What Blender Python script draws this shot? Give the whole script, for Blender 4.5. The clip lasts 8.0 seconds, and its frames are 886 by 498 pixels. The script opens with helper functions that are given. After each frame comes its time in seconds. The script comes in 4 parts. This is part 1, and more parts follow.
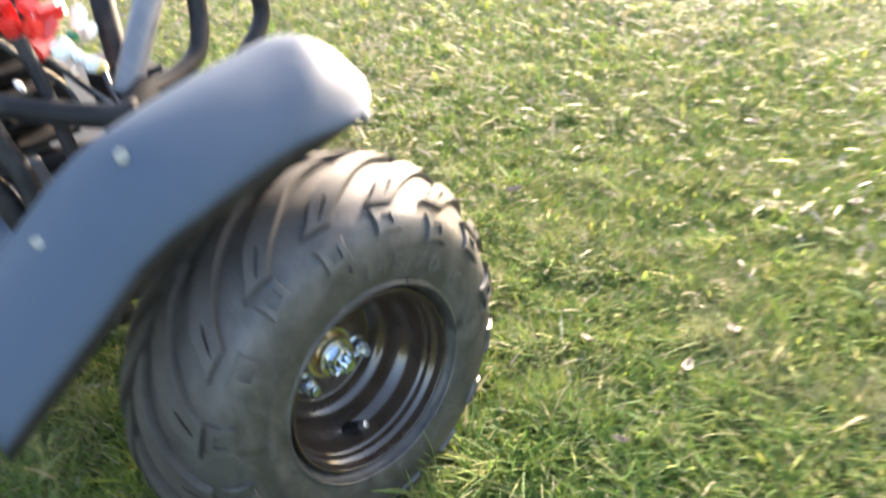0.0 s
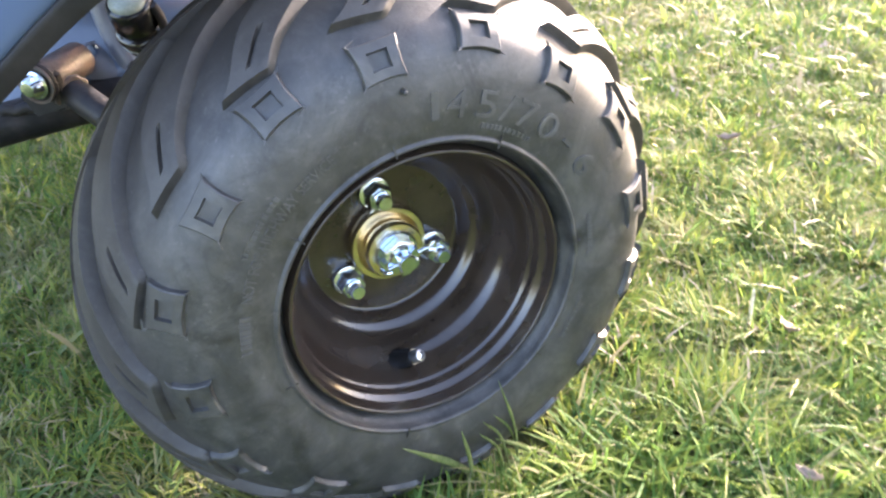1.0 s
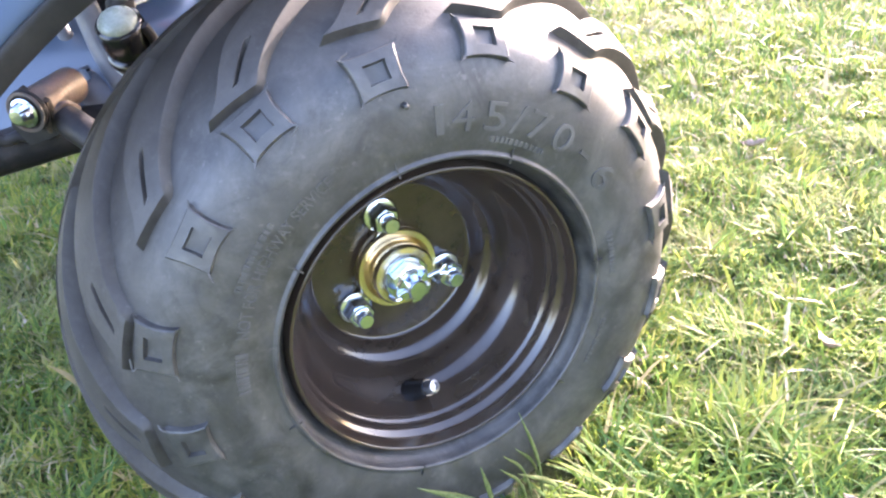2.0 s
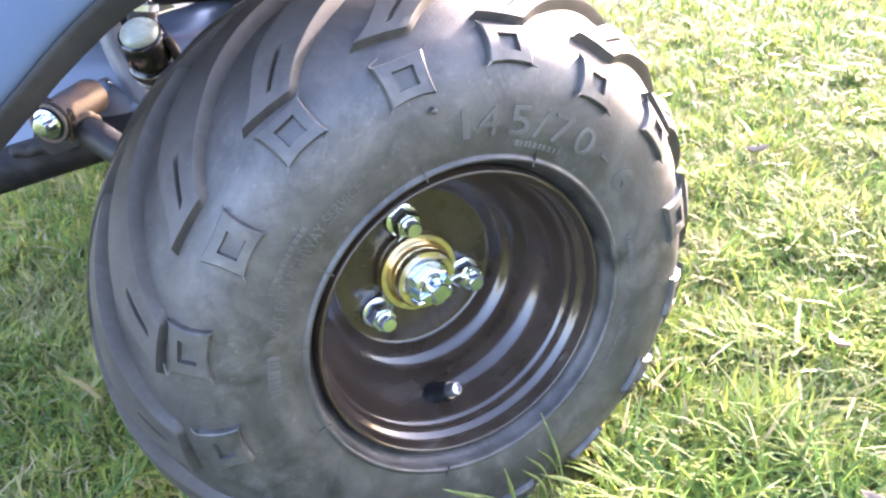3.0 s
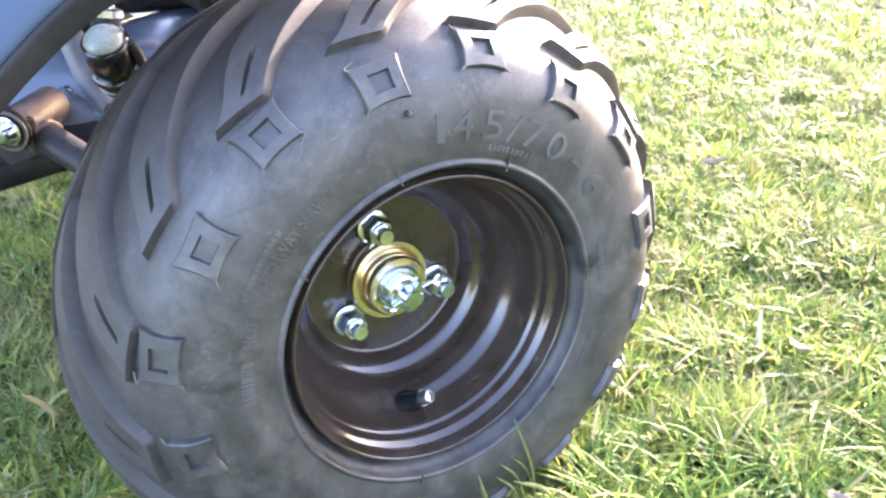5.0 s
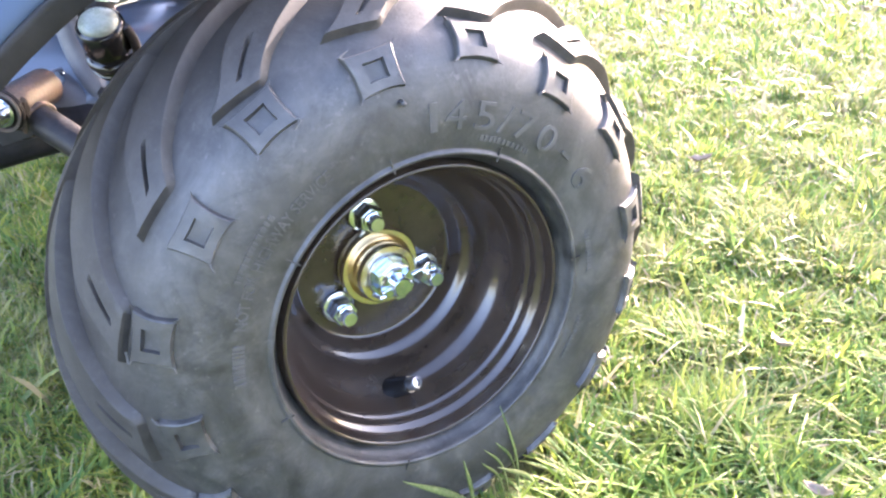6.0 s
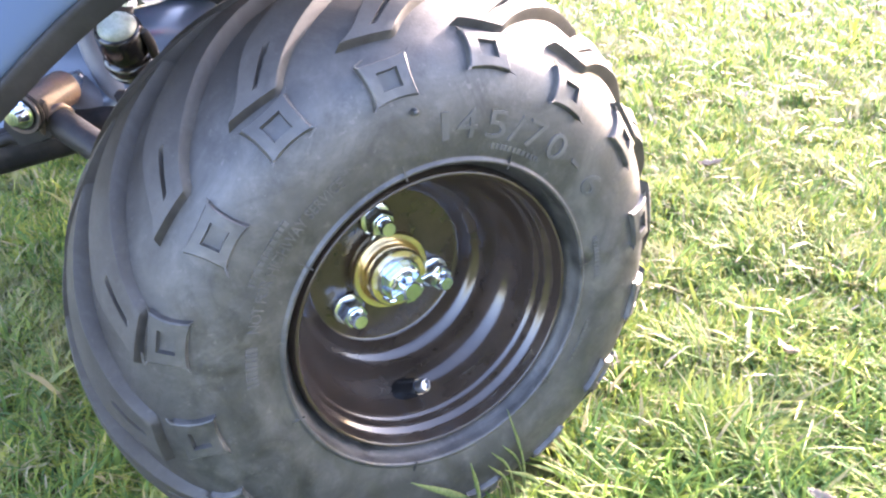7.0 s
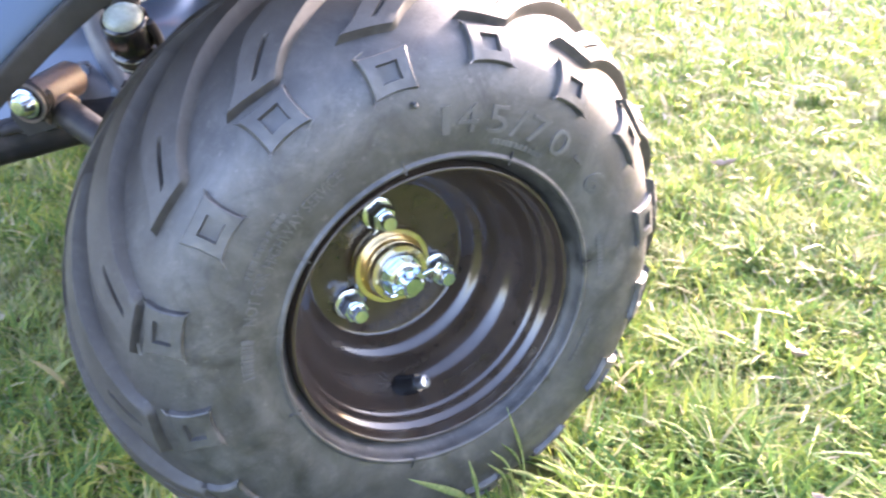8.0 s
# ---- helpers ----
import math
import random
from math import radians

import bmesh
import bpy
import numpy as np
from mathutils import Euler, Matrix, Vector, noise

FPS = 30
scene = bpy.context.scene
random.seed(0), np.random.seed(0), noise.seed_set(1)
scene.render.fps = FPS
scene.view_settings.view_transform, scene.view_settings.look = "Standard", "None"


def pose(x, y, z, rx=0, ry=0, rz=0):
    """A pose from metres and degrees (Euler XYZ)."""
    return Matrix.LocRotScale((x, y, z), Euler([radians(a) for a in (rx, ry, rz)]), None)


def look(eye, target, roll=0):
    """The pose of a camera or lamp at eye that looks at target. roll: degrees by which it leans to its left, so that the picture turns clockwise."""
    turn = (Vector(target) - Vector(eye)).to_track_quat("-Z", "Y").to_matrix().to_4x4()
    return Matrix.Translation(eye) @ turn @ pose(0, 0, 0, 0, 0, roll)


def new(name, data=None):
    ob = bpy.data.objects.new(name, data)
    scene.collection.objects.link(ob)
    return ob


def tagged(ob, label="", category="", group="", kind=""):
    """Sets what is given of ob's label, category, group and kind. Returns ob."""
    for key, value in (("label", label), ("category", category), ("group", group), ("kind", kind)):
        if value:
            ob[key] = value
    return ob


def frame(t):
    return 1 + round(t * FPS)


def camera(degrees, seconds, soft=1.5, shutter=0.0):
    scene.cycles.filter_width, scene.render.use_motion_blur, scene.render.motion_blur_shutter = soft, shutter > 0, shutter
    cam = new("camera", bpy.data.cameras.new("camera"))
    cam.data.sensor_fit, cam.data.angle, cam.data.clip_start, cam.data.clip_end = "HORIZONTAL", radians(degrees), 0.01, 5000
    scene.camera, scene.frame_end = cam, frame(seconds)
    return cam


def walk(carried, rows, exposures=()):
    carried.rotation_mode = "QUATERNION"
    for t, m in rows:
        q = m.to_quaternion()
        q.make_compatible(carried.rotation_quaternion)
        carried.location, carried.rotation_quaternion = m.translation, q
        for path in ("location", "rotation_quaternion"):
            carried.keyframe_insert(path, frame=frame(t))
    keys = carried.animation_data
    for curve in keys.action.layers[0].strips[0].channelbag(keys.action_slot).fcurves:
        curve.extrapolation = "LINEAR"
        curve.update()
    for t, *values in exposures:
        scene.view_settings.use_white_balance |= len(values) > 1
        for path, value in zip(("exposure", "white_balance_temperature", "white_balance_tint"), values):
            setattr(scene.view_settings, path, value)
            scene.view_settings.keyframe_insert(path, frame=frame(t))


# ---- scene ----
# ---- camera ----
cam = camera(56.0, 8.0, soft=2.3, shutter=0.7)
PATH = [
    (0, -0.2918, -0.4174, 0.6069, 57.73, 5.24, -45.08),
    (0.1, -0.2696, -0.4151, 0.5592, 59.21, 5.72, -43.27),
    (0.2, -0.2334, -0.4023, 0.5263, 59.60, 5.23, -39.70),
    (0.3, -0.2155, -0.3881, 0.4836, 60.54, 4.57, -37.60),
    (0.4, -0.1880, -0.3738, 0.4738, 59.02, 3.80, -33.68),
    (0.5, -0.1691, -0.3565, 0.4492, 58.98, 4.35, -31.25),
    (0.7, -0.1605, -0.3431, 0.4093, 59.23, 5.67, -29.07),
    (1, -0.1473, -0.3366, 0.4146, 59.29, 4.06, -26.72),
    (1.5, -0.1409, -0.3203, 0.4048, 60.09, 4.79, -24.81),
    (2, -0.1303, -0.3138, 0.4022, 60.43, 6.28, -26.24),
    (2.2, -0.1352, -0.3118, 0.4033, 60.45, 6.21, -26.17),
    (3.5, -0.1504, -0.3169, 0.4023, 61.74, 6.87, -28.03),
    (4, -0.1569, -0.3178, 0.3996, 61.96, 6.58, -29.08),
    (4.5, -0.1593, -0.3128, 0.3976, 62.28, 6.56, -28.84),
    (5, -0.1571, -0.3123, 0.3977, 62.23, 5.59, -29.86),
    (6.5, -0.1636, -0.3191, 0.4016, 61.54, 3.87, -29.78),
    (7, -0.1637, -0.3201, 0.4051, 61.62, 3.89, -29.29),
    (7.5, -0.1569, -0.3253, 0.4021, 61.61, 3.30, -29.90),
    (8, -0.1556, -0.3220, 0.4023, 61.53, 3.62, -27.86),
]
EXPOSURE = [(0.0, 3.42, 6600, 15), (0.5, 3.32, 6600, 17), (1.0, 3.91, 6330, 22), (1.5, 4.22, 6150, 26), (3.5, 4.48, 6080, 28), (8.0, 4.42, 6080, 28)]
walk(cam, [(t, pose(*row)) for t, *row in PATH], EXPOSURE)

# ---- world and sun ----
SUN_TO = Vector((0.885, 0.36, 0.30)).normalized()
world = bpy.data.worlds.new("world")
scene.world = world
world.use_nodes = True
sky = world.node_tree.nodes.new("ShaderNodeTexSky")
sky.sky_type, sky.sun_disc, sky.dust_density, sky.ozone_density = "NISHITA", False, 3.2, 0.5
sky.sun_elevation = math.asin(SUN_TO.z)
sky.sun_rotation = math.atan2(SUN_TO.x, SUN_TO.y)
world.node_tree.links.new(sky.outputs[0], world.node_tree.nodes["Background"].inputs[0])
world.node_tree.nodes["Background"].inputs[1].default_value = 0.115
sun = new("sun", bpy.data.lights.new("sun", "SUN"))
sun.data.energy, sun.data.angle, sun.data.color = 2.45, radians(0.53), (1.0, 0.87, 0.72)
sun.matrix_world = look(SUN_TO * 10, (0, 0, 0))


# ---- materials ----
def shader(name, base, rough=0.5, metal=0.0):
    m = bpy.data.materials.new(name)
    m.use_nodes = True
    b = m.node_tree.nodes["Principled BSDF"]
    b.inputs["Base Color"].default_value = (*base, 1)
    b.inputs["Roughness"].default_value = rough
    b.inputs["Metallic"].default_value = metal
    return m, m.node_tree.nodes, m.node_tree.links, b


def noise_node(nodes, links, scale, detail=4.0, rough=0.55):
    """A noise in metres of the object's own space."""
    co = nodes.new("ShaderNodeTexCoord")
    n = nodes.new("ShaderNodeTexNoise")
    n.inputs["Scale"].default_value, n.inputs["Detail"].default_value, n.inputs["Roughness"].default_value = scale, detail, rough
    links.new(co.outputs["Object"], n.inputs["Vector"])
    return n


def ramp_node(nodes, links, source, stops):
    r = nodes.new("ShaderNodeValToRGB")
    while len(r.color_ramp.elements) < len(stops):
        r.color_ramp.elements.new(0.5)
    for e, (at, col) in zip(r.color_ramp.elements, stops):
        e.position, e.color = at, (*col, 1) if len(col) == 3 else col
    links.new(source, r.inputs[0])
    return r


def worn(name, base, other, rough, spread=0.15, metal=0.0, scale=25.0, fine=600.0, bump=0.15, lo=0.45, hi=0.7, depth=0.001):
    """Paint, rubber or metal with broad stains and fine grain in colour, gloss and relief."""
    m, nodes, links, b = shader(name, base, rough, metal)
    n = noise_node(nodes, links, scale, 6.0, 0.65)
    r = ramp_node(nodes, links, n.outputs[0], [(lo, base), (hi, other)])
    links.new(r.outputs[0], b.inputs["Base Color"])
    f = noise_node(nodes, links, fine, 3.0)
    g = nodes.new("ShaderNodeMapRange")
    g.inputs[3].default_value, g.inputs[4].default_value = max(0.03, rough - spread), min(1.0, rough + spread)
    mix = nodes.new("ShaderNodeMath")
    mix.operation = "MULTIPLY_ADD"
    mix.inputs[1].default_value, mix.inputs[2].default_value = 0.4, 0.0
    links.new(f.outputs[0], mix.inputs[0])
    add = nodes.new("ShaderNodeMath")
    links.new(mix.outputs[0], add.inputs[0])
    half = nodes.new("ShaderNodeMath")
    half.operation = "MULTIPLY"
    half.inputs[1].default_value = 0.6
    links.new(n.outputs[0], half.inputs[0])
    links.new(half.outputs[0], add.inputs[1])
    links.new(add.outputs[0], g.inputs[0])
    links.new(g.outputs[0], b.inputs["Roughness"])
    if bump:
        bp = nodes.new("ShaderNodeBump")
        bp.inputs["Strength"].default_value, bp.inputs["Distance"].default_value = bump, depth
        links.new(f.outputs[0], bp.inputs["Height"])
        links.new(bp.outputs[0], b.inputs["Normal"])
    return m


def rubber_material():
    """Black rubber with chalky dust, washed blotches and fine grain."""
    m, nodes, links, b = shader("rubber", (0.03, 0.03, 0.03), 0.5)
    broad = noise_node(nodes, links, 18.0, 8.0, 0.68)
    broad.inputs["Distortion"].default_value = 1.6
    blot = noise_node(nodes, links, 75.0, 9.0, 0.76)
    speck = noise_node(nodes, links, 700.0, 3.0)
    base = ramp_node(nodes, links, broad.outputs[0], [(0.37, (0.017, 0.0169, 0.0163)), (0.50, (0.031, 0.0302, 0.0285)), (0.65, (0.056, 0.0535, 0.0495))])
    dust = ramp_node(nodes, links, blot.outputs[0], [(0.49, (0, 0, 0)), (0.56, (0.07, 0.07, 0.07)), (0.66, (0.30, 0.30, 0.30))])
    mix = nodes.new("ShaderNodeMix")
    mix.data_type = "RGBA"
    links.new(dust.outputs[0], mix.inputs["Factor"])
    stain = noise_node(nodes, links, 24.0, 7.0, 0.7)
    stain.inputs["Distortion"].default_value = 1.4
    wet = ramp_node(nodes, links, stain.outputs[0], [(0.50, (1, 1, 1)), (0.64, (0.36, 0.37, 0.38))])
    deep = nodes.new("ShaderNodeMix")
    deep.data_type, deep.blend_type = "RGBA", "MULTIPLY"
    deep.inputs["Factor"].default_value = 1.0
    links.new(base.outputs[0], deep.inputs["A"])
    links.new(wet.outputs[0], deep.inputs["B"])
    links.new(deep.outputs["Result"], mix.inputs["A"])
    mix.inputs["B"].default_value = (0.105, 0.099, 0.094, 1)
    grit = noise_node(nodes, links, 210.0, 4.0, 0.6)
    spots = ramp_node(nodes, links, grit.outputs[0], [(0.63, (0, 0, 0)), (0.72, (0.40, 0.40, 0.40))])
    top = nodes.new("ShaderNodeMix")
    top.data_type = "RGBA"
    links.new(spots.outputs[0], top.inputs["Factor"])
    links.new(mix.outputs["Result"], top.inputs["A"])
    top.inputs["B"].default_value = (0.115, 0.106, 0.098, 1)
    # the tread is scuffed brown and dull, the side wall keeps its gloss
    place, flat, reach = nodes.new("ShaderNodeTexCoord"), nodes.new("ShaderNodeVectorMath"), nodes.new("ShaderNodeVectorMath")
    flat.operation, reach.operation = "MULTIPLY", "LENGTH"
    flat.inputs[1].default_value = (1, 0, 1)
    links.new(place.outputs["Object"], flat.inputs[0])
    links.new(flat.outputs[0], reach.inputs[0])
    scuff = nodes.new("ShaderNodeMapRange")
    scuff.inputs[1].default_value, scuff.inputs[2].default_value = 0.136, 0.160
    links.new(reach.outputs["Value"], scuff.inputs[0])
    share = nodes.new("ShaderNodeMath")
    share.operation = "MULTIPLY"
    share.inputs[1].default_value = 0.55
    links.new(scuff.outputs[0], share.inputs[0])
    earth = nodes.new("ShaderNodeMix")
    earth.data_type = "RGBA"
    earth.inputs["B"].default_value = (0.034, 0.0290, 0.0265, 1)
    links.new(share.outputs[0], earth.inputs["Factor"])
    links.new(top.outputs["Result"], earth.inputs["A"])
    links.new(earth.outputs["Result"], b.inputs["Base Color"])
    sheen = nodes.new("ShaderNodeMapRange")
    sheen.inputs[3].default_value, sheen.inputs[4].default_value = 0.66, 0.34
    links.new(scuff.outputs[0], sheen.inputs[0])
    links.new(sheen.outputs[0], b.inputs["Specular IOR Level"])
    smear = noise_node(nodes, links, 34.0, 7.0, 0.62)
    smear.inputs["Distortion"].default_value = 2.2
    gloss = ramp_node(nodes, links, smear.outputs[0], [(0.38, (0.42, 0.42, 0.42)), (0.50, (0.50, 0.50, 0.50)), (0.62, (0.60, 0.60, 0.60))])
    dull = nodes.new("ShaderNodeMix")
    dull.data_type = "FLOAT"
    dull.inputs["B"].default_value = 0.60
    links.new(scuff.outputs[0], dull.inputs["Factor"])
    links.new(gloss.outputs[0], dull.inputs["A"])
    links.new(dull.outputs["Result"], b.inputs["Roughness"])
    bp = nodes.new("ShaderNodeBump")
    bp.inputs["Strength"].default_value, bp.inputs["Distance"].default_value = 0.25, 0.0004
    links.new(speck.outputs[0], bp.inputs["Height"])
    links.new(bp.outputs[0], b.inputs["Normal"])
    return m


RUBBER = rubber_material()
RUBBER_MARK = worn("rubber_mark", (0.048, 0.048, 0.047), (0.088, 0.085, 0.080), 0.45, 0.1, scale=30.0, fine=900.0, bump=0.1)
GLOSS_BLACK = worn("gloss_black_paint", (0.026, 0.0182, 0.0132), (0.038, 0.0270, 0.0198), 0.18, 0.07, scale=45.0, fine=350.0, bump=0)
for n in GLOSS_BLACK.node_tree.nodes:
    if n.type == "BSDF_PRINCIPLED":
        n.inputs["Coat Weight"].default_value, n.inputs["Coat Roughness"].default_value = 0.40, 0.06
        n.inputs["IOR"].default_value = 1.47
BLACK_STEEL = worn("black_painted_steel", (0.013, 0.013, 0.014), (0.034, 0.031, 0.030), 0.48, 0.15, scale=40.0, fine=500.0, bump=0.25)
for n in BLACK_STEEL.node_tree.nodes:
    if n.type == "BSDF_PRINCIPLED":
        n.inputs["Specular IOR Level"].default_value = 0.12
RUSTY_STEEL = worn("rust_stained_steel", (0.045, 0.040, 0.039), (0.105, 0.070, 0.054), 0.48, 0.15, scale=45.0, fine=400.0, bump=0.4, lo=0.4, hi=0.62)
ZINC = worn("bright_zinc", (0.58, 0.66, 0.76), (0.44, 0.50, 0.58), 0.16, 0.08, metal=1.0, scale=120.0, fine=700.0, bump=0.05)
GOLD_ZINC = worn("yellow_zinc", (0.72, 0.62, 0.45), (0.58, 0.49, 0.34), 0.24, 0.1, metal=1.0, scale=120.0, fine=700.0, bump=0.06)
PLASTIC = worn("blue_grey_plastic", (0.046, 0.064, 0.091), (0.055, 0.074, 0.102), 0.58, 0.05, scale=9.0, fine=1200.0, bump=0.04)
for n in PLASTIC.node_tree.nodes:
    if n.type == "BSDF_PRINCIPLED":
        n.inputs["Coat Weight"].default_value, n.inputs["Coat Roughness"].default_value = 0.0, 0.3
        n.inputs["Specular IOR Level"].default_value = 0.15
FAIRING_PLASTIC = worn("glossy_blue_grey_plastic", (0.052, 0.071, 0.100), (0.062, 0.082, 0.112), 0.34, 0.06, scale=9.0, fine=1200.0, bump=0.03)
for n in FAIRING_PLASTIC.node_tree.nodes:
    if n.type == "BSDF_PRINCIPLED":
        n.inputs["Coat Weight"].default_value, n.inputs["Coat Roughness"].default_value = 0.9, 0.18
TRIM_BLACK = worn("black_edge_trim", (0.016, 0.0155, 0.015), (0.028, 0.027, 0.026), 0.6, 0.1, scale=40.0, fine=600.0, bump=0.1)
SOFT_BLACK = worn("soft_black_rubber", (0.010, 0.010, 0.010), (0.016, 0.016, 0.016), 0.8, 0.08, scale=60.0, fine=500.0, bump=0.1)
for n in SOFT_BLACK.node_tree.nodes:
    if n.type == "BSDF_PRINCIPLED":
        n.inputs["Specular IOR Level"].default_value = 0.08
DARK_STEEL = worn("dark_grey_steel", (0.017, 0.016, 0.017), (0.036, 0.030, 0.028), 0.46, 0.12, scale=45.0, fine=400.0, bump=0.3)
for n in [*TRIM_BLACK.node_tree.nodes, *DARK_STEEL.node_tree.nodes]:
    if n.type == "BSDF_PRINCIPLED":
        n.inputs["Specular IOR Level"].default_value = 0.2
GREY_STEEL = worn("grey_steel", (0.095, 0.10, 0.115), (0.14, 0.14, 0.15), 0.4, 0.12, scale=40.0, fine=500.0, bump=0.2)
DULL_METAL = worn("dull_metal", (0.35, 0.36, 0.38), (0.22, 0.22, 0.23), 0.3, 0.1, metal=1.0, scale=200.0)
BLACK_RUBBER = worn("glossy_black_rubber", (0.007, 0.007, 0.0075), (0.012, 0.012, 0.012), 0.16, 0.06, scale=60.0, fine=500.0, bump=0.05)
RED_PLASTIC = worn("red_plastic", (0.62, 0.03, 0.02), (0.5, 0.02, 0.015), 0.3, 0.05, scale=60.0)
WHITE_PLASTIC = worn("white_plastic", (0.75, 0.75, 0.72), (0.6, 0.6, 0.57), 0.35, 0.05, scale=60.0)
GREEN_PLASTIC = worn("green_plastic", (0.02, 0.22, 0.10), (0.02, 0.16, 0.08), 0.35, 0.05, scale=60.0)
YELLOW_PLASTIC = worn("yellow_plastic", (0.8, 0.55, 0.05), (0.7, 0.45, 0.04), 0.35, 0.05, scale=60.0)
PALE_CAP = worn("pale_domed_cap", (0.22, 0.24, 0.19), (0.14, 0.145, 0.12), 0.28, 0.1, scale=160.0, fine=600.0, bump=0.1)
PAPER = worn("torn_paper", (0.21, 0.21, 0.17), (0.15, 0.15, 0.13), 0.7, 0.1, scale=90.0)
LEAF = worn("dead_leaf", (0.20, 0.145, 0.10), (0.27, 0.205, 0.15), 0.7, 0.1, scale=70.0, fine=400.0)
STRAW = worn("dry_leaf", (0.25, 0.200, 0.140), (0.33, 0.275, 0.205), 0.7, 0.1, scale=60.0, fine=400.0)


def grass_material():
    m, nodes, links, b = shader("grass_blades", (0.08, 0.16, 0.03), 0.62)
    b.inputs["Specular IOR Level"].default_value = 0.12
    geo = nodes.new("ShaderNodeNewGeometry")
    hue = ramp_node(nodes, links, geo.outputs["Random Per Island"], [
        (0.0, (0.070, 0.134, 0.044)), (0.34, (0.120, 0.196, 0.046)), (0.60, (0.186, 0.250, 0.044)), (0.80, (0.262, 0.286, 0.056)), (0.91, (0.290, 0.262, 0.125)), (1.0, (0.35, 0.305, 0.210))])
    patch = noise_node(nodes, links, 7.0, 4.0, 0.6)
    fade = ramp_node(nodes, links, patch.outputs[0], [(0.50, (0, 0, 0)), (0.68, (0.90, 0.90, 0.90))])
    mix = nodes.new("ShaderNodeMix")
    mix.data_type = "RGBA"
    part_of = nodes.new("ShaderNodeMath")
    part_of.operation = "MULTIPLY"
    grain = nodes.new("ShaderNodeMath")
    grain.operation = "FRACT"
    spin = nodes.new("ShaderNodeMath")
    spin.operation = "MULTIPLY"
    spin.inputs[1].default_value = 37.0
    links.new(geo.outputs["Random Per Island"], spin.inputs[0])
    links.new(spin.outputs[0], grain.inputs[0])
    # darker and greener towards a spot in front of the tyre, with less dry tint
    off_spot = nodes.new("ShaderNodeMapRange")
    off_spot.inputs[1].default_value, off_spot.inputs[2].default_value, off_spot.inputs[3].default_value, off_spot.inputs[4].default_value = 0.09, 0.27, 0.06, 1.0
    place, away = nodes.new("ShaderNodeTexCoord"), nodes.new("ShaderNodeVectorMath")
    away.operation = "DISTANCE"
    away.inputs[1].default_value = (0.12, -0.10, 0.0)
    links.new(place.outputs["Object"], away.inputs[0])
    links.new(away.outputs["Value"], off_spot.inputs[0])
    spot_tint = nodes.new("ShaderNodeMix")
    spot_tint.data_type = "RGBA"
    spot_tint.inputs["A"].default_value = (0.70, 0.82, 0.74, 1)
    spot_tint.inputs["B"].default_value = (1, 1, 1, 1)
    links.new(off_spot.outputs[0], spot_tint.inputs["Factor"])
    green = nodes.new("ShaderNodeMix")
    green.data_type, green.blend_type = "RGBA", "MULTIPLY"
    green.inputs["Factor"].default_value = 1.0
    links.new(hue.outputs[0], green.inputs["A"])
    links.new(spot_tint.outputs["Result"], green.inputs["B"])
    dry = nodes.new("ShaderNodeMath")
    dry.operation = "MULTIPLY"
    links.new(fade.outputs[0], dry.inputs[0])
    links.new(off_spot.outputs[0], dry.inputs[1])
    links.new(dry.outputs[0], part_of.inputs[0])
    links.new(grain.outputs[0], part_of.inputs[1])
    links.new(part_of.outputs[0], mix.inputs["Factor"])
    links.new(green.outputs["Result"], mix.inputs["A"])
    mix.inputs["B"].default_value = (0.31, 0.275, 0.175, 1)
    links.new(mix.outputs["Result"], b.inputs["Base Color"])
    soft = nodes.new("ShaderNodeBsdfTranslucent")
    links.new(mix.outputs["Result"], soft.inputs[0])
    both = nodes.new("ShaderNodeMixShader")
    both.inputs[0].default_value = 0.48
    links.new(b.outputs[0], both.inputs[1])
    links.new(soft.outputs[0], both.inputs[2])
    links.new(both.outputs[0], nodes["Material Output"].inputs[0])
    return m


def soil_material():
    m, nodes, links, b = shader("thatch_and_soil", (0.06, 0.06, 0.03), 0.9)
    n = noise_node(nodes, links, 60.0, 6.0, 0.7)
    r = ramp_node(nodes, links, n.outputs[0], [(0.3, (0.024, 0.034, 0.010)), (0.52, (0.060, 0.076, 0.020)), (0.74, (0.15, 0.135, 0.050))])
    links.new(r.outputs[0], b.inputs["Base Color"])
    bp = nodes.new("ShaderNodeBump")
    bp.inputs["Strength"].default_value, bp.inputs["Distance"].default_value = 0.8, 0.01
    links.new(n.outputs[0], bp.inputs["Height"])
    links.new(bp.outputs[0], b.inputs["Normal"])
    return m


def blade_material(name, low, high):
    m, nodes, links, b = shader(name, low, 0.5)
    n = noise_node(nodes, links, 300.0)
    r = ramp_node(nodes, links, n.outputs[0], [(0.4, low), (0.65, high)])
    links.new(r.outputs[0], b.inputs["Base Color"])
    soft, both = nodes.new("ShaderNodeBsdfTranslucent"), nodes.new("ShaderNodeMixShader")
    links.new(r.outputs[0], soft.inputs[0])
    both.inputs[0].default_value = 0.55
    links.new(b.outputs[0], both.inputs[1])
    links.new(soft.outputs[0], both.inputs[2])
    links.new(both.outputs[0], nodes["Material Output"].inputs[0])
    return m


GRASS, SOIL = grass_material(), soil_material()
PALE_BLADE = blade_material("pale_blade", (0.30, 0.33, 0.28), (0.40, 0.42, 0.38))
YOUNG_BLADE = blade_material("young_blade", (0.125, 0.180, 0.060), (0.20, 0.255, 0.100))


# ---- mesh helpers ----
def finish(bm, angle=38):
    """Smooth faces with sharp creases."""
    bmesh.ops.recalc_face_normals(bm, faces=bm.faces)
    for f in bm.faces:
        f.smooth = True
    for e in bm.edges:
        e.smooth = not (len(e.link_faces) == 2 and e.calc_face_angle(0) > radians(angle))
    return bm


